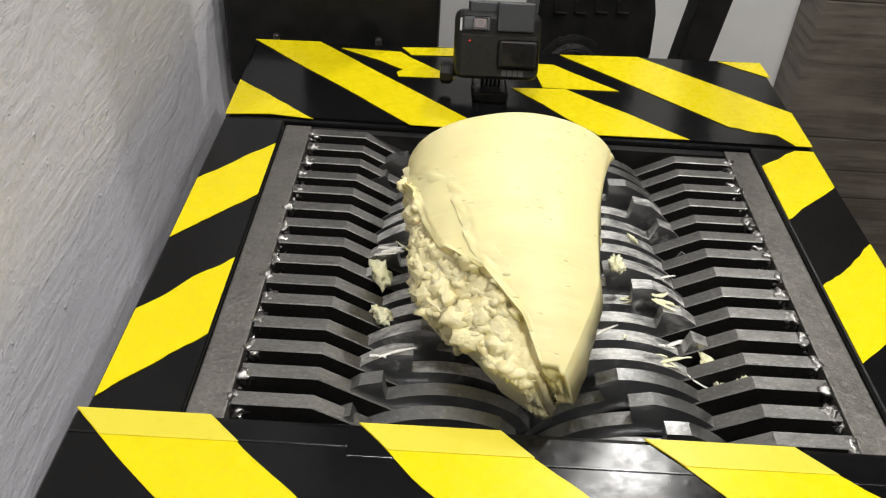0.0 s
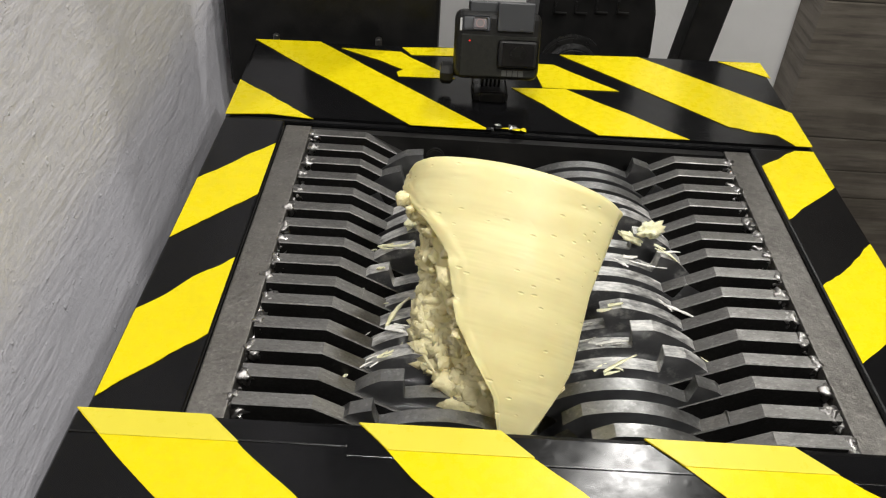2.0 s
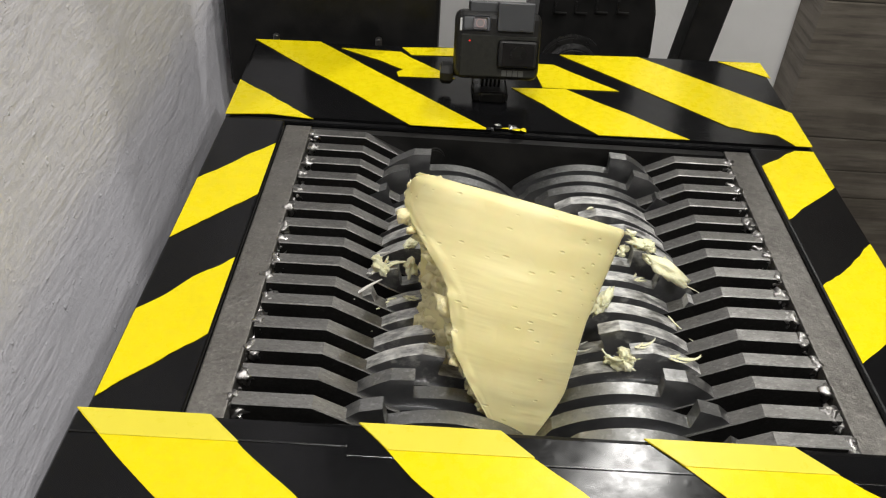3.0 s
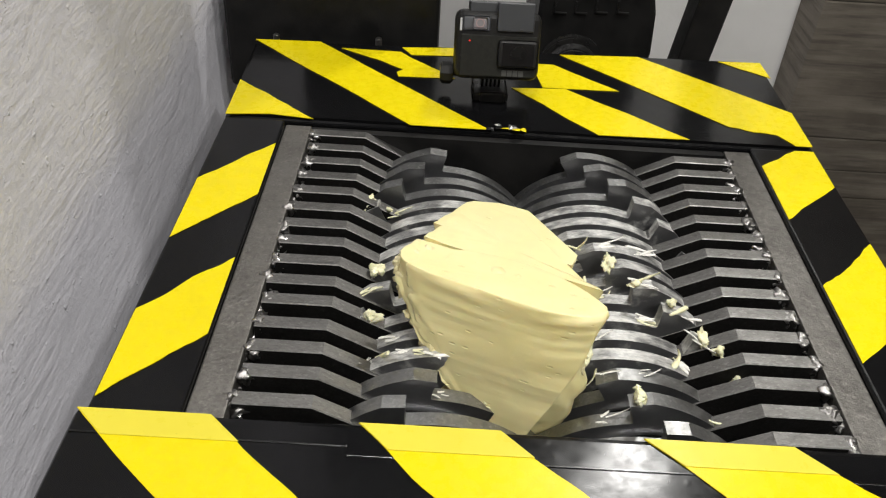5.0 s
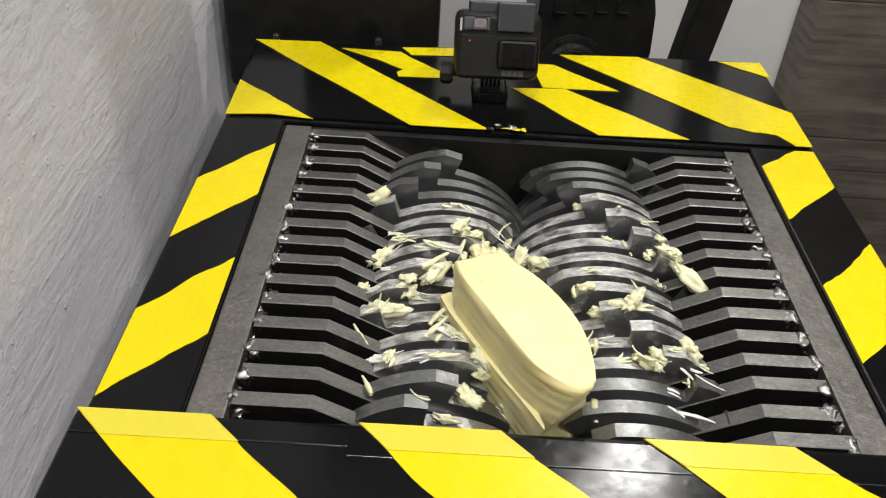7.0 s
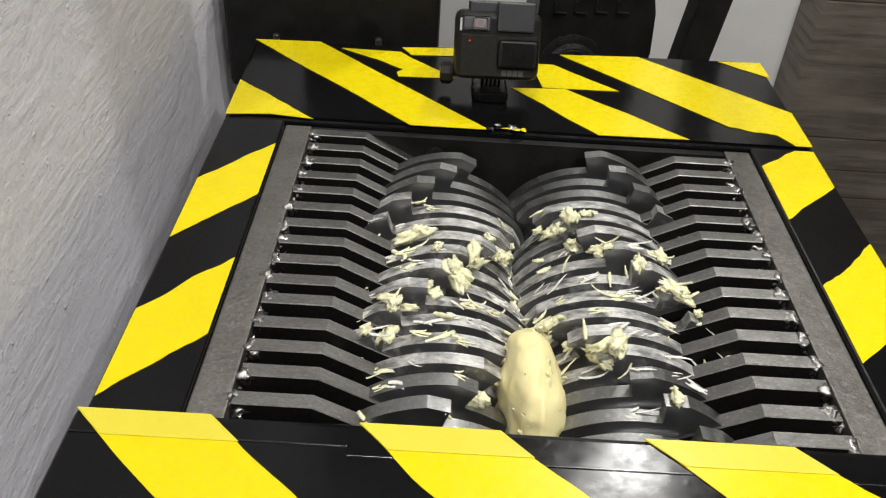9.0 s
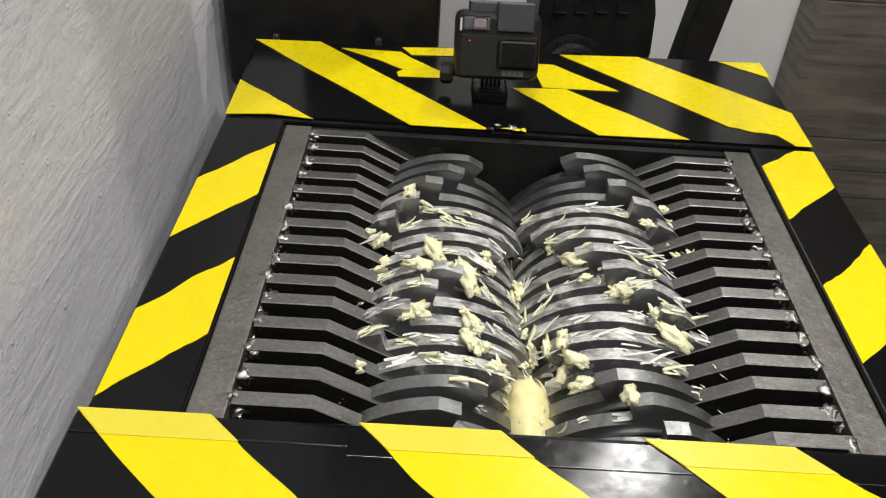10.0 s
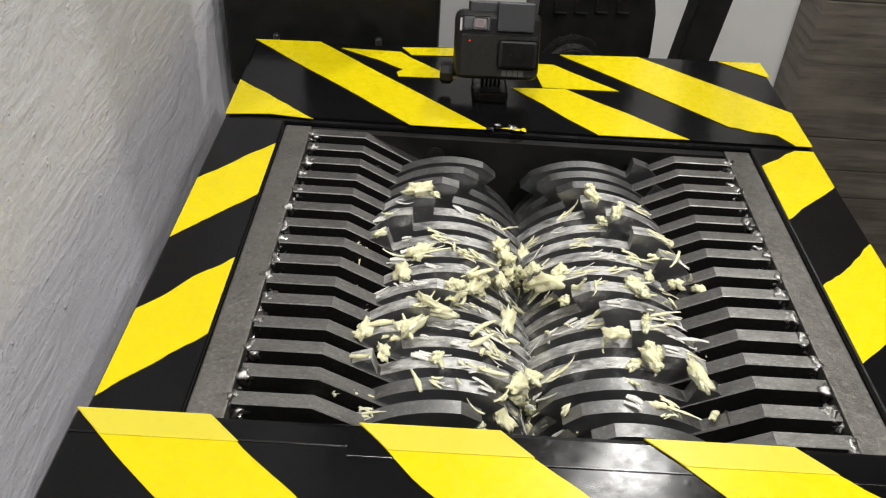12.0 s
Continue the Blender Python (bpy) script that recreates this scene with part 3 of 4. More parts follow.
def blade_mesh(poly, rim, face):
    me = mesh_of("blade", prism_bm(poly, -0.0046, 0.0046), rim)
    me.materials.append(face)
    for p in me.polygons:
        if abs(p.normal.y) > 0.95:
            p.material_index = 1
    me.shade_smooth()
    me.set_sharp_from_angle(angle=0.30)
    return me


def rotor(sx, y0, count, label):
    t = thing("rotor", label, "rotor", (sx * RX, 0, RZ), group="counter-rotating rotors")
    poly = [(-sx * x, z) for x, z in disc_poly()]
    me = blade_mesh(poly, M_DISC, M_FACE_STEEL)
    me_s = blade_mesh(poly, M_DISC_SMEARED, M_FACE_SMEARED)
    sp = mesh_of("spacer", cyl_bm(RS, 0.0103, pose(0, 0, 0, 90), 64), M_SHAFT)
    for p in sp.polygons:
        p.use_smooth = len(p.vertices) == 4
    for i in range(count):
        d = new("blade", me_s if 3 <= i <= 11 else me)
        d.parent = t
        d.location = (0, y0 - PITCH * i, 0)
        d.rotation_euler = (0, radians(sx * STAGGER * i), 0)
        s = new("spacer", sp)
        s.parent = t
        s.location = (0, y0 - PITCH * (i + 0.5), 0)
    part("shaft", cyl_bm(0.022, 0.36, pose(0, -0.142, 0, 90), 6), M_SHAFT, t)
    return t


rotor_l = rotor(-1, LEFT_Y0, 14, "rotor of hooked steel blade discs, smeared with cheese")
rotor_r = rotor(1, RIGHT_Y0, 15, "rotor of hooked steel blade discs, smeared with cheese")


def left_angle(t):
    return LEFT_PHASE + LEFT_SPEED * t


def right_angle(t):
    return -RIGHT_PHASE - RIGHT_SPEED * t


# ================= the cheese =================
def along(z, knots):
    """A smooth-ish edge through a few (depth, x) knots."""
    d = -z
    for (a, xa), (b, xb) in zip(knots, knots[1:]):
        if d <= b:
            return xa + (xb - xa) * max(0.0, (d - a) / (b - a))
    return knots[-1][1]


def left_edge(z):
    """Where the rind is torn, from its rim down to the tip."""
    return along(z, ((0.018, -0.0625), (0.028, -0.0535), (0.040, -0.0365), (0.056, -0.0200), (0.088, -0.0080), (0.104, 0.0050), (0.120, 0.0190), (0.143, 0.0270)))


def left_edge_corner(z):
    """The corner under the rim, first to be eaten."""
    return along(z, ((0.022, -0.0625), (0.032, -0.0550), (0.040, -0.0475), (0.064, -0.0385), (0.080, -0.0285), (0.090, -0.0140), (0.100, 0.0060)))


def left_edge_core(z):
    """The rough core that stands out from under the rind on its torn side."""
    return along(z, ((0.030, -0.0560), (0.060, -0.0440), (0.090, -0.0400), (0.108, -0.0330), (0.122, -0.0150), (0.137, -0.0030), (0.150, 0.0180)))


def left_edge_mid(z):
    return along(z, ((0.0, -0.0635), (0.012, -0.0600), (0.030, -0.0500), (0.050, -0.0330), (0.070, -0.0140), (0.100, 0.0060)))


def left_edge_inner(z):
    return left_edge_mid(z) + 0.0115 * max(0.0, 1 + z / 0.07)


def right_edge_lip(z):
    return left_edge_inner(z) + 0.016


def right_edge_low(z):
    """The right side of the inner pieces, drawn in below the rim."""
    return along(z, ((0.0, 0.0640), (0.010, 0.0605), (0.030, 0.0560), (0.055, 0.0455), (0.080, 0.0330), (0.100, 0.0260)))


def right_edge_corner(z):
    return left_edge(z) + 0.014


def right_edge(z):
    d = max(0.0, -z)
    return 0.0625 - 0.0070 * min(1.0, d / 0.055) - 0.0175 * max(0.0, (d - 0.095) / 0.048) ** 1.3


def slab_bm(front, back, right_in, length, seed, rim, power=2, lift=0.0, right=right_edge, bend=0.0, left=left_edge, rough=1.0, torn_all=False):
    """A piece of a round cheese: flat top at z = 0, axis along z, rind towards -y, torn off on a slant at its left."""
    bm = bmesh.new()
    rows = 60
    off = V3((seed * 3.7, 0, 0))
    grid = []
    for j in range(rows + 1):
        f = j / rows
        if f < 0.12:
            g = f / 0.12
            inset, z = rim * (1 - math.sin(g * math.pi / 2)), -rim * (1 - math.cos(g * math.pi / 2))
        else:
            inset, z = 0.0, -rim - (length - rim) * (f - 0.12) / 0.88
        xl, xr = left(z), right(z) - right_in
        ring = []
        # rind side, left to right
        for i in range(41):
            u = i / 40
            u = u - 0.10 * math.sin(2 * math.pi * u)
            x = xl + (xr - xl) * u
            y = lift - front * math.sqrt(max(0.0, 1 - abs(x / 0.0632) ** power))
            ring.append((x, y, max(0.0, 1 - u / 0.13)))
        # right and back side, right to left
        for i in range(1, 31):
            u = i / 31
            x = xr + (xl - xr) * u
            ring.append((x, back(x), 0.35))
        # torn side
        y_b, y_f = back(xl), ring[0][1]
        for i in range(14):
            u = i / 13
            ring.append((xl, y_b + (y_f - y_b) * (i + 0.5) / 14, 1.0))
        cx, cy = (xl + xr) / 2, -0.004
        vs = []
        for x, y, torn in ring:
            k = 1 - inset / 0.05 * (0.12 if torn == 0.35 else 1.0)
            p = V3((cx + (x - cx) * k, cy + (y - cy) * k, z))
            t_ = (1.0 if torn_all else torn) * rough if z < -0.012 else (0.0 if torn == 0.35 else torn * 0.25)
            d = fbm(p + off, 55) * 0.0045 * t_ + abs(noise.noise((p + off) * 160)) * 0.0030 * t_
            p += V3((x - cx, y - cy, 0)).normalized() * d + V3((0, 0, d * 0.6))
            sag = 0.0012 * noise.noise(V3((x * 14, y * 14, z * 75 + seed))) if torn < 0.3 else 0.0
            if torn < 0.3:
                sag += 0.0007 * math.sin(z * 900 + 5 * noise.noise(V3((x * 22, seed, z * 40)))) * math.exp(z / 0.034) * max(0.0, 0.4 + noise.noise(V3((x * 30, z * 50, seed + 4.0))))
            p += V3((0, -1, 0)) * sag
            p.y += bend * max(0.0, -z - 0.03) ** 2
            vs.append(bm.verts.new(p))
        grid.append(vs)
    n = len(grid[0])
    for j in range(rows):
        for i in range(n):
            bm.faces.new((grid[j][i], grid[j + 1][i], grid[j + 1][(i + 1) % n], grid[j][(i + 1) % n]))
    for ring, sgn in ((grid[0], 0.0), (grid[-1], 1.0)):
        prev = ring
        c = sum((v.co for v in ring), V3()) / n
        for k in (0.988, 0.83, 0.67, 0.5, 0.33, 0.17):
            nxt = []
            for v in ring:
                p = c + (v.co - c) * k
                p.z += sgn * 0.006 * fbm(p + off, 70) + 0.00015 * noise.noise(p * 90)
                nxt.append(bm.verts.new(p))
            for i in range(n):
                bm.faces.new((prev[i], nxt[i], nxt[(i + 1) % n], prev[(i + 1) % n]))
            prev = nxt
        bm.faces.new(prev)
    bmesh.ops.recalc_face_normals(bm, faces=bm.faces[:])
    return bm


def back_chunk_outline(x):
    return max(0.0140, 0.076 - 0.86 * max(0.0, x + 0.034) - 0.6 * max(0.0, -x - 0.055))


def back_slice_outline(x):
    return 0.084 - 0.86 * max(0.0, x + 0.034) - 0.5 * max(0.0, -x - 0.055)


def face_crumb_bm(seed, count):
    """Crumb over the broken face between the core's edge and the rind."""
    rnd = random.Random(seed)
    bm = bmesh.new()
    for k in range(count):
        z = -rnd.uniform(0.050, 0.146)
        a, b = left_edge_core(z), max(left_edge_core(z) + 0.008, left_edge_corner(z) + 0.004)
        x = rnd.uniform(a - 0.001, b)
        y = -0.040 * math.sqrt(max(0.0, 1 - (x / 0.0632) ** 2)) + 2.3 * max(0.0, -z - 0.03) ** 2 + rnd.uniform(-0.001, 0.002)
        curd_bm(seed + k, rnd.uniform(0.0022, 0.0052) * (1.0 if k % 6 else 1.7), (rnd.uniform(0.8, 1.4), 0.9, rnd.uniform(0.7, 1.2)), 2, bm, (x, y, z))
    return bm


def shred_bm(seed, length, thick, bm=None):
    """A thin bent thread of cheese."""
    rnd = random.Random(seed)
    bm = bm or bmesh.new()
    bend, twist = rnd.uniform(-1.3, 1.3), rnd.uniform(0, 6.28)
    prev, n = None, 8
    for j in range(n + 1):
        u = j / n
        a = bend * (u - 0.3)
        c = V3((length * (u - 0.3) * math.cos(a), length * 0.5 * math.sin(a) * u, length * 0.25 * math.sin(a * 2 + twist) * u))
        w = thick * (0.55 + 0.45 * math.sin(math.pi * min(1, u + 0.15))) * rnd.uniform(0.75, 1.25)
        ring = [bm.verts.new(c + V3((0, math.cos(k * 1.2566) * w, math.sin(k * 1.2566) * w * 0.7))) for k in range(5)]
        if prev:
            for k in range(5):
                bm.faces.new((prev[k], ring[k], ring[(k + 1) % 5], prev[(k + 1) % 5]))
        else:
            bm.faces.new(ring[::-1])
        prev = ring
    bm.faces.new(prev)
    return bm


def torn_edge_bm(seed, count, y0, top=-0.024, bend=0.0, left=left_edge):
    """Loose crumb along the torn side."""
    rnd = random.Random(seed)
    bm = bmesh.new()
    for k in range(count):
        z = top - (0.116 + top) * rnd.random()
        y = y0 * math.sqrt(max(0.0, 1 - (left(z) / 0.0632) ** 2)) * rnd.uniform(0.0, 1.05) + 0.006 * rnd.random()
        x = left(z) + rnd.uniform(-0.0045, 0.003)
        y += bend * max(0.0, -z - 0.03) ** 2
        curd_bm(seed + k, rnd.uniform(0.0018, 0.0050) * (1.0 if k % 4 else 1.8), (1, 1, 0.85), 2, bm, (x, y, z))
    if top > -0.01:
        for k in range(16):
            curd_bm(seed + 300 + k, rnd.uniform(0.0022, 0.0055), (1.1, 1, 0.8), 2, bm, (rnd.uniform(-0.062, -0.050), rnd.uniform(-0.004, 0.020), rnd.uniform(-0.014, -0.001)))
    return bm


def chunk_bm(seed):
    """A broken lump with a few threads hanging off it."""
    rnd = random.Random(seed)
    bm = bmesh.new()
    big = rnd.uniform(0.0034, 0.0056)
    curd_bm(seed * 13, big, (rnd.uniform(0.9, 2.3), rnd.uniform(0.7, 1.0), rnd.uniform(0.6, 0.9)), 3, bm, (0, 0, 0.001))
    for k in range(rnd.choice((1, 2, 2, 3))):
        curd_bm(seed * 13 + k + 1, big * rnd.uniform(0.4, 0.75), (rnd.uniform(0.8, 1.5), 0.9, 0.8), 3, bm, (rnd.uniform(-1.4, 1.4) * big, rnd.uniform(-0.7, 0.7) * big, rnd.uniform(0, 0.8) * big))
    return bm


def ribbon_bm(seed):
    """A few thin flat threads lying side by side."""
    rnd = random.Random(seed)
    bm = bmesh.new()
    for k in range(rnd.choice((2, 3, 4))):
        old = set(bm.verts)
        shred_bm(seed * 7 + k, rnd.uniform(0.006, 0.017), rnd.uniform(0.0010, 0.0026), bm)
        m = Matrix.Translation((rnd.uniform(-0.006, 0.004), rnd.uniform(-0.003, 0.003), 0.0004)) @ Matrix.Rotation(rnd.uniform(-0.35, 0.35), 4, "Z") @ Matrix.Diagonal((1, 0.6, 0.25, 1))
        bmesh.ops.transform(bm, matrix=m, verts=[v for v in bm.verts if v not in old])
    return bm


def tongue_bm():
    """The soft lens-shaped heart that is left at the end, knobbly at one end."""
    bm = bmesh.new()
    bmesh.ops.create_icosphere(bm, subdivisions=5, radius=1.0)
    for v in bm.verts:
        n = v.co.copy()
        p = V3((0.048 * n.x, 0.0203 * n.y, 0.053 * n.z))
        p += n * (0.0036 * fbm(p + V3((4.0, 2.0, 7.0)), 45) + 0.0009 * noise.noise(V3((p.x * 45, p.y * 160, p.z * 60))) + 0.0014 * abs(noise.noise(p * 120)) - 0.004 * max(0.0, -n.x - 0.55))
        v.co = p + V3((0.004, 0, -0.050))
    return bm


def tongue_crumb_bm():
    rnd = random.Random(77)
    bm = bmesh.new()
    for k in range(150):
        z = rnd.uniform(-0.046, -0.003)
        w = math.sqrt(max(0.0, 1 - ((z + 0.05) / 0.05) ** 2))
        if k < 52:
            at = (0.004 - 0.046 * w * rnd.uniform(0.62, 1.0), rnd.uniform(-0.010, 0.010) * w, z)
        else:
            a = rnd.uniform(0, 6.28)
            at = (0.004 + 0.048 * w * math.cos(a) * 0.97, 0.0190 * w * math.sin(a), z)
        curd_bm(900 + k, rnd.uniform(0.0022, 0.0052) if k < 52 else rnd.uniform(0.0014, 0.0034), (1.1, 0.9, 1.1), 2, bm, at)
    return bm


cheese = thing("cheese_block", "pale yellow block of cheese, torn and half shredded", "cheese")
cheese_rind = part("rind_slab", slab_bm(0.052, lambda x: 0.002, 0.0, 0.143, 3, 0.006, 2, 0.0, right_edge, 2.3), M_CHEESE, cheese, "smooth rind side with creases and pits", True)
part("torn_edge", torn_edge_bm(40, 150, -0.046, -0.024, 2.3), M_CORE, cheese_rind, "crumbly torn edge", True)
cheese_corner = part("rind_corner", slab_bm(0.0517, lambda x: 0.001, 0.0, 0.100, 13, 0.010, 2, 0.0, right_edge_corner, 2.3, left_edge_corner), M_CHEESE, cheese, "ragged corner of the rind", True)
part("torn_edge", torn_edge_bm(90, 130, -0.050, -0.026, 2.3, left_edge_corner), M_CORE, cheese_corner, "crumbly torn edge", True)
cheese_core = part("torn_core", slab_bm(0.041, lambda x: 0.006, 0.013, 0.148, 21, 0.006, 2, 0.0, right_edge, 2.3, left_edge_core, 1.6, True), M_CORE, cheese, "rough crumbly inside of the cheese", True)
part("core_crumb", torn_edge_bm(700, 300, -0.040, -0.045, 2.3, left_edge_core), M_CORE, cheese_core, "loose crumb on the torn edge", True)
part("face_crumb", face_crumb_bm(1200, 330), M_CORE, cheese_core, "broken crumb on the torn face", True)
cheese_mid = part("middle_slab", slab_bm(0.019, lambda x: 0.025 * (1 - abs(x / 0.0660) ** 2.2), 0.0, 0.096, 5, 0.0030, 4, 0.0, right_edge_low, 0.0, left_edge_inner), M_CHEESE, cheese, "creased pale middle of the cheese", True)
part("torn_edge", torn_edge_bm(140, 150, -0.018, -0.006, 0.0, left_edge_inner), M_CORE, cheese_mid, "crumbly torn edge", True)
cheese_lip = part("middle_lip", slab_bm(0.0187, lambda x: 0.017, 0.0, 0.090, 5, 0.0034, 4, 0.0, right_edge_lip, 0.0, left_edge_mid), M_CHEESE, cheese, "ragged edge of the middle", True)
part("torn_edge", torn_edge_bm(340, 170, -0.018, -0.006, 0.0, left_edge_mid), M_CORE, cheese_lip, "crumbly torn edge", True)
cheese_back = part("back_chunk", slab_bm(0.002, back_chunk_outline, 0.016, 0.058, 9, 0.0008, 4, 0.013, right_edge_low, 0.0, lambda z: left_edge_mid(z) - 0.003), M_CHEESE, cheese, "cut pale side of the cheese", True)
cheese_slice = part("back_slice", slab_bm(0.002, back_slice_outline, 0.044, 0.058, 11, 0.0008, 4, 0.028, right_edge_low, 0.0, lambda z: -0.074 - 0.25 * z), M_CHEESE, cheese, "cut pale side of the cheese", True)

cheese_heart = part("soft_heart", tongue_bm(), M_CHEESE, cheese, "soft rounded last piece", True)
part("torn_end", tongue_crumb_bm(), M_CORE, cheese_heart, "knobbly torn end", True)

# curds and threads that stick to the blades and turn with them
CURDS = [mesh_of("cheese_curd", chunk_bm(i + 1), M_CURD, True) for i in range(14)]
SHREDS = [mesh_of("cheese_shred", shred_bm(i, 0.008 + 0.0025 * (i % 4), 0.0009 + 0.0004 * (i % 3)), M_CURD, True) for i in range(12)]
STREAKS = [mesh_of("cheese_streak", ribbon_bm(50 + i), M_SMEAR if i % 3 else M_CURD, True) for i in range(14)]
late = []          # (object, turn of the rotor's space, y, turn round itself, radius, time at which it comes up)


def stick(rot, sx, y0, count, seed):
    rnd = random.Random(seed)
    for k in range(count):
        early = k < count * 0.15
        i = rnd.choice((5, 6, 7, 8, 9, 10, 11)) if early else min(13, max(3, round(rnd.gauss(8.0, 2.8))))
        kind = rnd.random()
        lump, thread = kind < 0.22, 0.22 <= kind < 0.50
        if lump or (thread and rnd.random() < 0.5):
            behind = rnd.choice((rnd.gauss(-2.5, 2.0), rnd.gauss(3.0, 4.0), rnd.uniform(0, 70)))     # caught at the hooks
        else:
            behind = rnd.uniform(0, HOOK)
        ang = sx * (STAGGER * i + HOOK * rnd.randrange(5) + behind)
        me = rnd.choice(CURDS) if lump else rnd.choice(SHREDS) if thread else rnd.choice(STREAKS)
        ob = new(me.name, me)
        ob.parent = rot
        sc = rnd.uniform(0.9, 1.7) if early else rnd.uniform(0.65, 1.5)
        ob.scale = (sc, sc, sc)
        y = y0 - PITCH * i + rnd.uniform(-0.0035, 0.0035)
        r = RD * blade_radius(behind) + (0.0005 if kind > 0.5 else 0.0018) * rnd.uniform(0.2, 1.1)
        if behind < 0:
            r += RD * 0.09
        spin = rnd.uniform(-25, 25) if kind > 0.5 else rnd.uniform(0, 360)
        tip = rnd.uniform(-45, 45) if thread else 0.0
        born = None if early else rnd.uniform(0.2, 9.9)
        late.append((ob, ang, y, spin, tip, r, born, sx))


def seat(ang, y, spin, tip, r):
    return pose(0, 0, 0, 0, ang, 0) @ pose(0, y, r, 0, tip, spin)


stick(rotor_l, -1, LEFT_Y0, 560, 5)
stick(rotor_r, 1, RIGHT_Y0, 440, 6)


# ================= all that moves =================
def motions():
    step = 0.25
    ts = [i * step for i in range(int(12 / step) + 1)]
    walk(rotor_l, [(t, pose(-RX, 0, RZ, 0, left_angle(t), 0)) for t in ts])
    walk(rotor_r, [(t, pose(RX, 0, RZ, 0, right_angle(t), 0)) for t in ts])
    rows = [  # t, x, y, z, lean back, turn, roll to the right
        (0.0, -0.0188, -0.1399, 0.0670, 68, -9, -15),
        (0.5, -0.0104, -0.1445, 0.0670, 64, -11, -13),
        (1.0, -0.0092, -0.1550, 0.0675, 58, -14, -7),
        (1.5, -0.0112, -0.1600, 0.0678, 53, -17, -2),
        (2.0, -0.0162, -0.1690, 0.0690, 48, -15, 1),
        (2.5, -0.0149, -0.1733, 0.0674, 42, -14, 2),
        (3.1, -0.0151, -0.1789, 0.0659, 35, -15, 5),
        (4.0, -0.0205, -0.2011, 0.0573, 23, -21, 0),
        (4.8, -0.0252, -0.2207, 0.0475, 12, -27, -5),
        (5.5, -0.0218, -0.2311, 0.0428, 8, -31, -5),
        (6.0, -0.0165, -0.2260, 0.0375, 5, -38, 1),
        (6.5, -0.0120, -0.2270, 0.0320, 3, -46, 5),
        (6.8, -0.0105, -0.2280, 0.0285, 2, -53, 4),
        (7.2, -0.0095, -0.2270, 0.0250, 0, -63, 2),
        (8.0, -0.0050, -0.2330, 0.0170, -1, -76, -4),
        (8.8, -0.0030, -0.2300, 0.0060, -2, -87, -8),
        (9.2, -0.0020, -0.2260, -0.0040, -2, -88, -9),
        (9.5, -0.0020, -0.2230, -0.0135, -3, -89, -10),
        (9.9, -0.0020, -0.2330, -0.0240, -3, -90, -10),
        (10.3, 0.0000, -0.2430, -0.0550, 0, -90, -10),
        (11.0, 0.0000, -0.2430, -0.1100, 0, -90, -10),
        (12.0, 0.0000, -0.2430, -0.1400, 0, -90, -10),
    ]
    walk(cheese, [(t, Matrix.Translation((x, y, z)) @ pose(0, 0, 0, 0, 0, turn) @ pose(0, 0, 0, 0, roll, 0) @ pose(0, 0, 0, -lean, 0, 0)) for t, x, y, z, lean, turn, roll in rows])
    walk(cheese_rind, [(0.0, pose(0, 0, 0)), (2.6, pose(0, 0, 0)), (3.2, pose(0, 0.006, -0.0010)), (3.7, pose(-0.002, 0.036, -0.010)), (4.2, pose(0.002, 0.037, -0.110)), (12.0, pose(0.002, 0.037, -0.110))])
    walk(cheese_mid, [(0.0, pose(0, 0, 0)), (7.2, pose(0, 0, 0)), (7.5, pose(0, 0, -0.020)), (7.8, pose(0, 0, -0.048)), (8.3, pose(0, 0, -0.080)), (12.0, pose(0, 0, -0.080))])
    walk(cheese_corner, [(0.0, pose(0, 0, 0)), (0.4, pose(0.001, 0.0005, 0)), (1.2, pose(0.007, 0.004, -0.001)), (2.2, pose(0.012, 0.014, -0.002)), (3.2, pose(0.012, 0.030, -0.010)), (4.2, pose(0.012, 0.038, -0.110)), (12.0, pose(0.012, 0.038, -0.110))])
    walk(cheese_core, [(0.0, pose(0, 0, 0)), (0.3, pose(0, 0, 0)), (1.0, pose(0.005, 0.005, -0.001)), (1.6, pose(0.008, 0.013, -0.002)), (2.4, pose(0.009, 0.022, -0.004)), (3.2, pose(0.009, 0.032, -0.010)), (4.2, pose(0.009, 0.040, -0.110)), (12.0, pose(0.009, 0.040, -0.110))])
    walk(cheese_heart, [(0.0, pose(0, 0.008, -0.002)), (7.2, pose(0, 0.008, -0.002)), (8.2, pose(0, 0, 0)), (12.0, pose(0, 0, 0))])
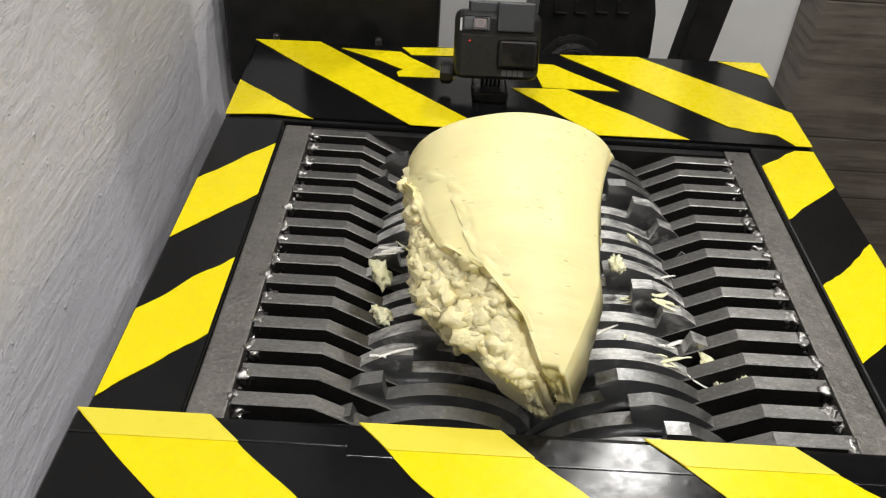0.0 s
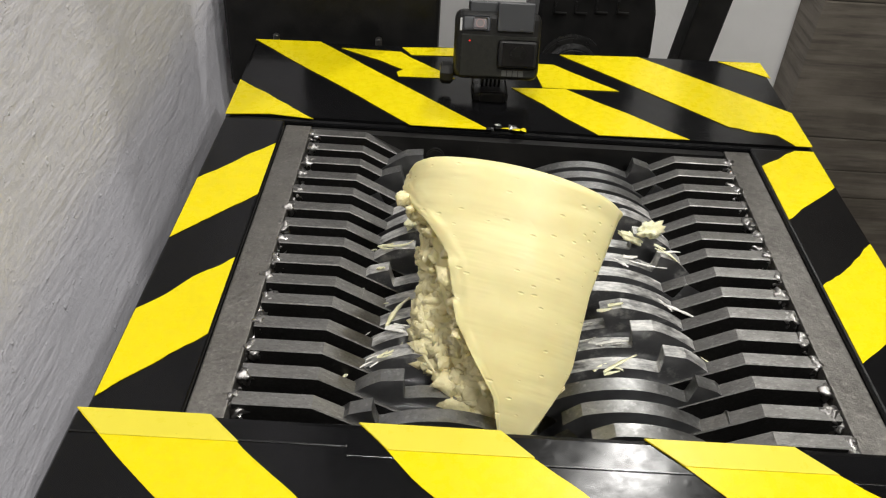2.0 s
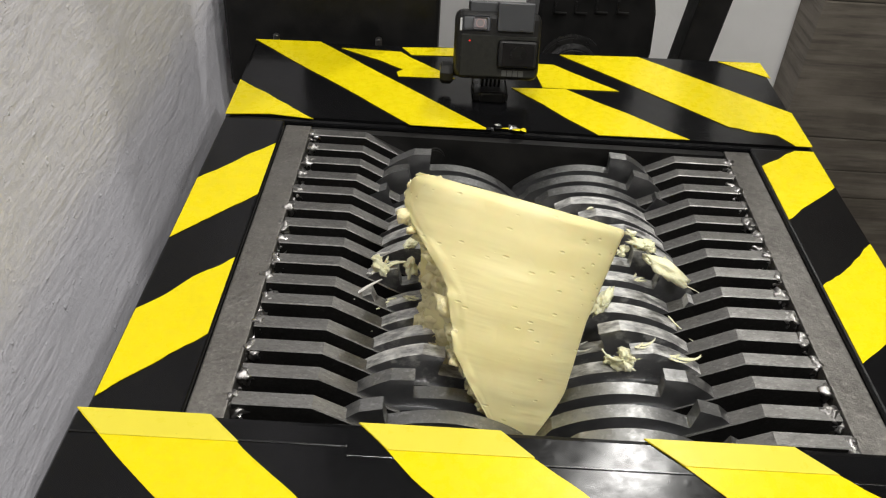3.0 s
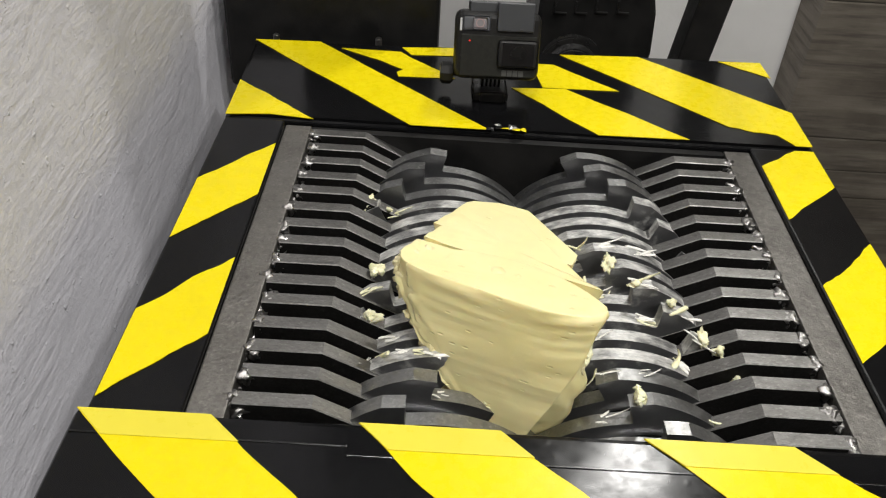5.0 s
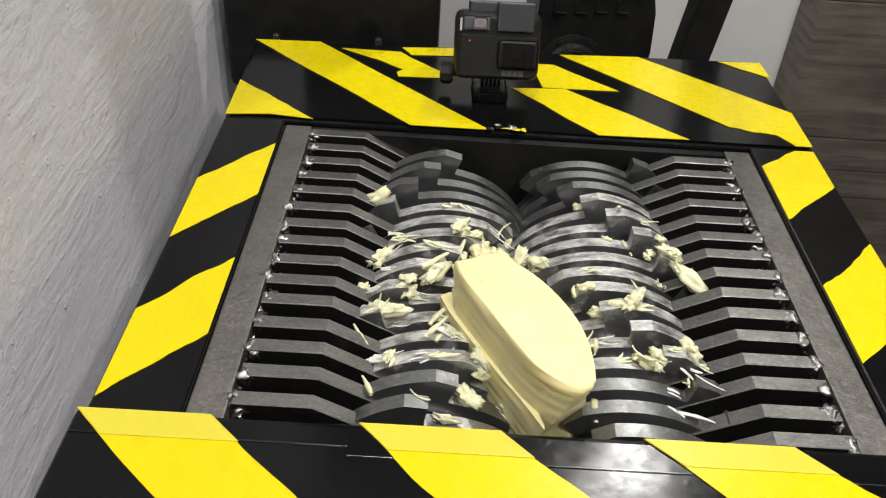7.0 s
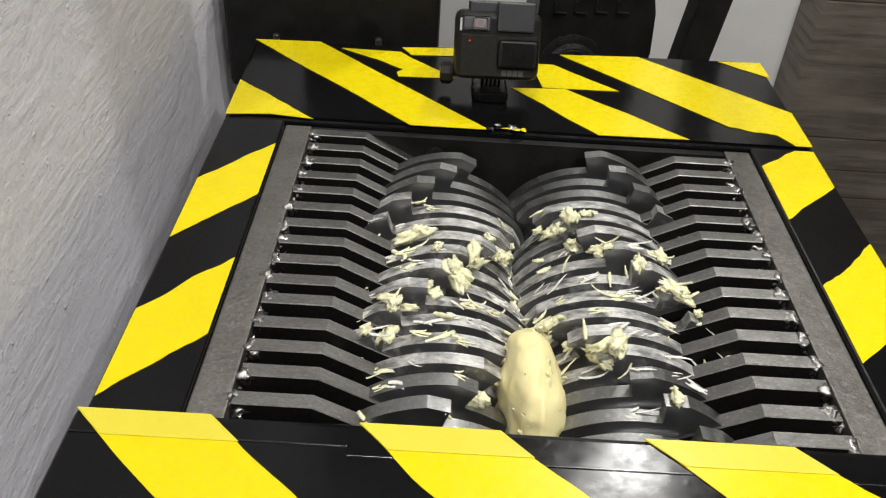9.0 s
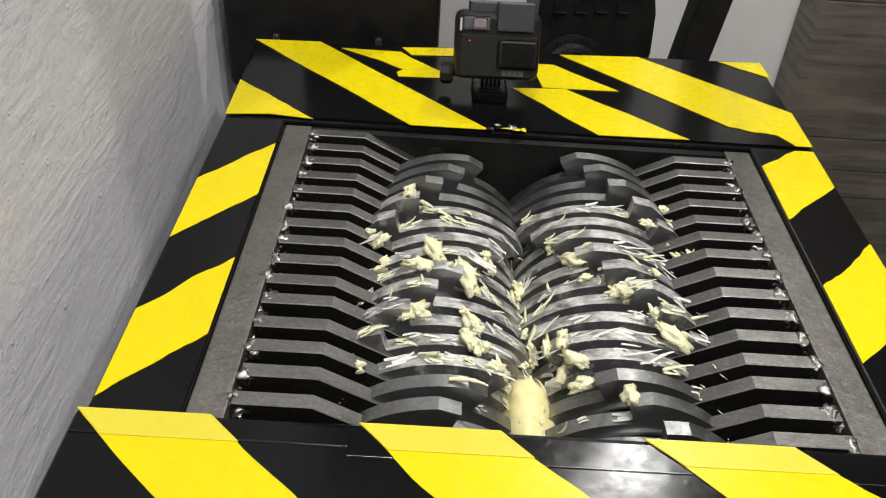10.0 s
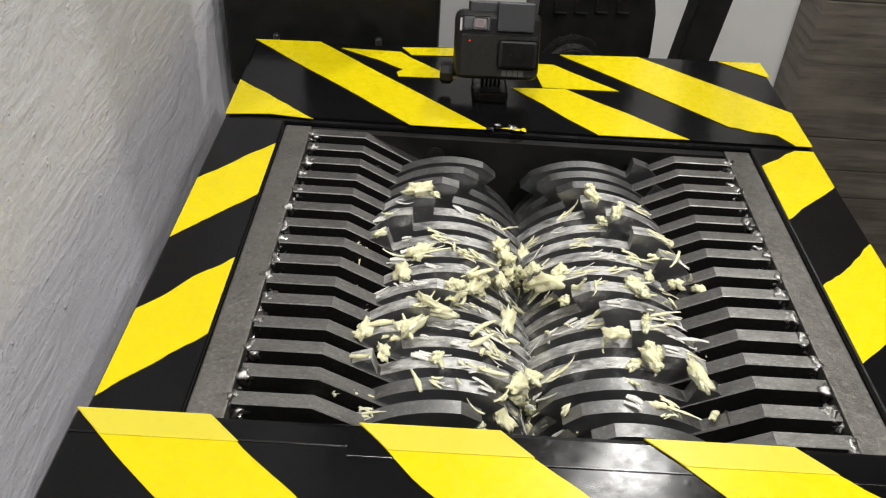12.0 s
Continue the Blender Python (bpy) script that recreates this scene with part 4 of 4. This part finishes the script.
    walk(cheese_lip, [(0.0, pose(0.002, 0.001, 0)), (4.5, pose(0.002, 0.001, 0)), (4.9, pose(0, 0, 0)), (5.5, pose(0, 0, 0)), (6.1, pose(0.007, 0.001, -0.0005)), (6.6, pose(0.013, 0.002, -0.001)), (7.2, pose(0.014, 0.003, -0.004)), (7.5, pose(0.014, 0.003, -0.030)), (7.9, pose(0.014, 0.003, -0.070)), (12.0, pose(0.014, 0.003, -0.090))])
    walk(cheese_back, [(0.0, pose(0.008, -0.014, -0.0001)), (3.2, pose(0.008, -0.014, -0.0001)), (4.0, pose(0.007, 0.006, -0.0001)), (4.8, pose(0.006, 0.010, -0.0001)), (5.5, pose(0, 0, -0.0001)), (6.0, pose(0, -0.016, -0.0001)), (6.5, pose(0.003, -0.031, -0.0001)), (6.7, pose(0.006, -0.032, -0.006)), (7.0, pose(0.010, -0.032, -0.030)), (7.6, pose(0.010, -0.032, -0.060)), (8.4, pose(0.010, -0.032, -0.090)), (12.0, pose(0.010, -0.032, -0.090))])
    walk(cheese_slice, [(0.0, pose(0.016, -0.030, -0.0002)), (3.2, pose(0.016, -0.030, -0.0002)), (4.0, pose(0.012, 0.010, -0.0002)), (4.8, pose(0.010, 0.016, -0.0002)), (5.5, pose(0, 0, -0.0002)), (6.0, pose(0.002, -0.024, -0.0002)), (6.4, pose(0.008, -0.043, -0.0015)), (6.8, pose(0.012, -0.044, -0.030)), (8.0, pose(0.012, -0.044, -0.090)), (12.0, pose(0.012, -0.044, -0.090))])
    # what sticks to the blades works its way out from between them while it passes underneath
    for ob, ang, y, spin, tip, r, born, sx in late:
        there = seat(ang, y, spin, tip, r)
        if born is None:
            ob.matrix_local = there @ Matrix.Diagonal((*ob.scale, 1))
            continue
        inside = seat(ang, y, spin, tip, 0.026)
        speed, start = (LEFT_SPEED, LEFT_PHASE) if sx < 0 else (-RIGHT_SPEED, -RIGHT_PHASE)
        # the moment at which this side of the rotor points down
        phase = (180 - ang - start) / speed
        turn = 360 / abs(speed)
        t1 = phase + math.ceil((born - phase) / turn) * turn
        t1 = min(max(t1, 0.35), 10.5)
        walk(ob, [(0.0, inside), (t1 - 0.3, inside), (t1 + 0.2, there), (12.0, there)])


motions()
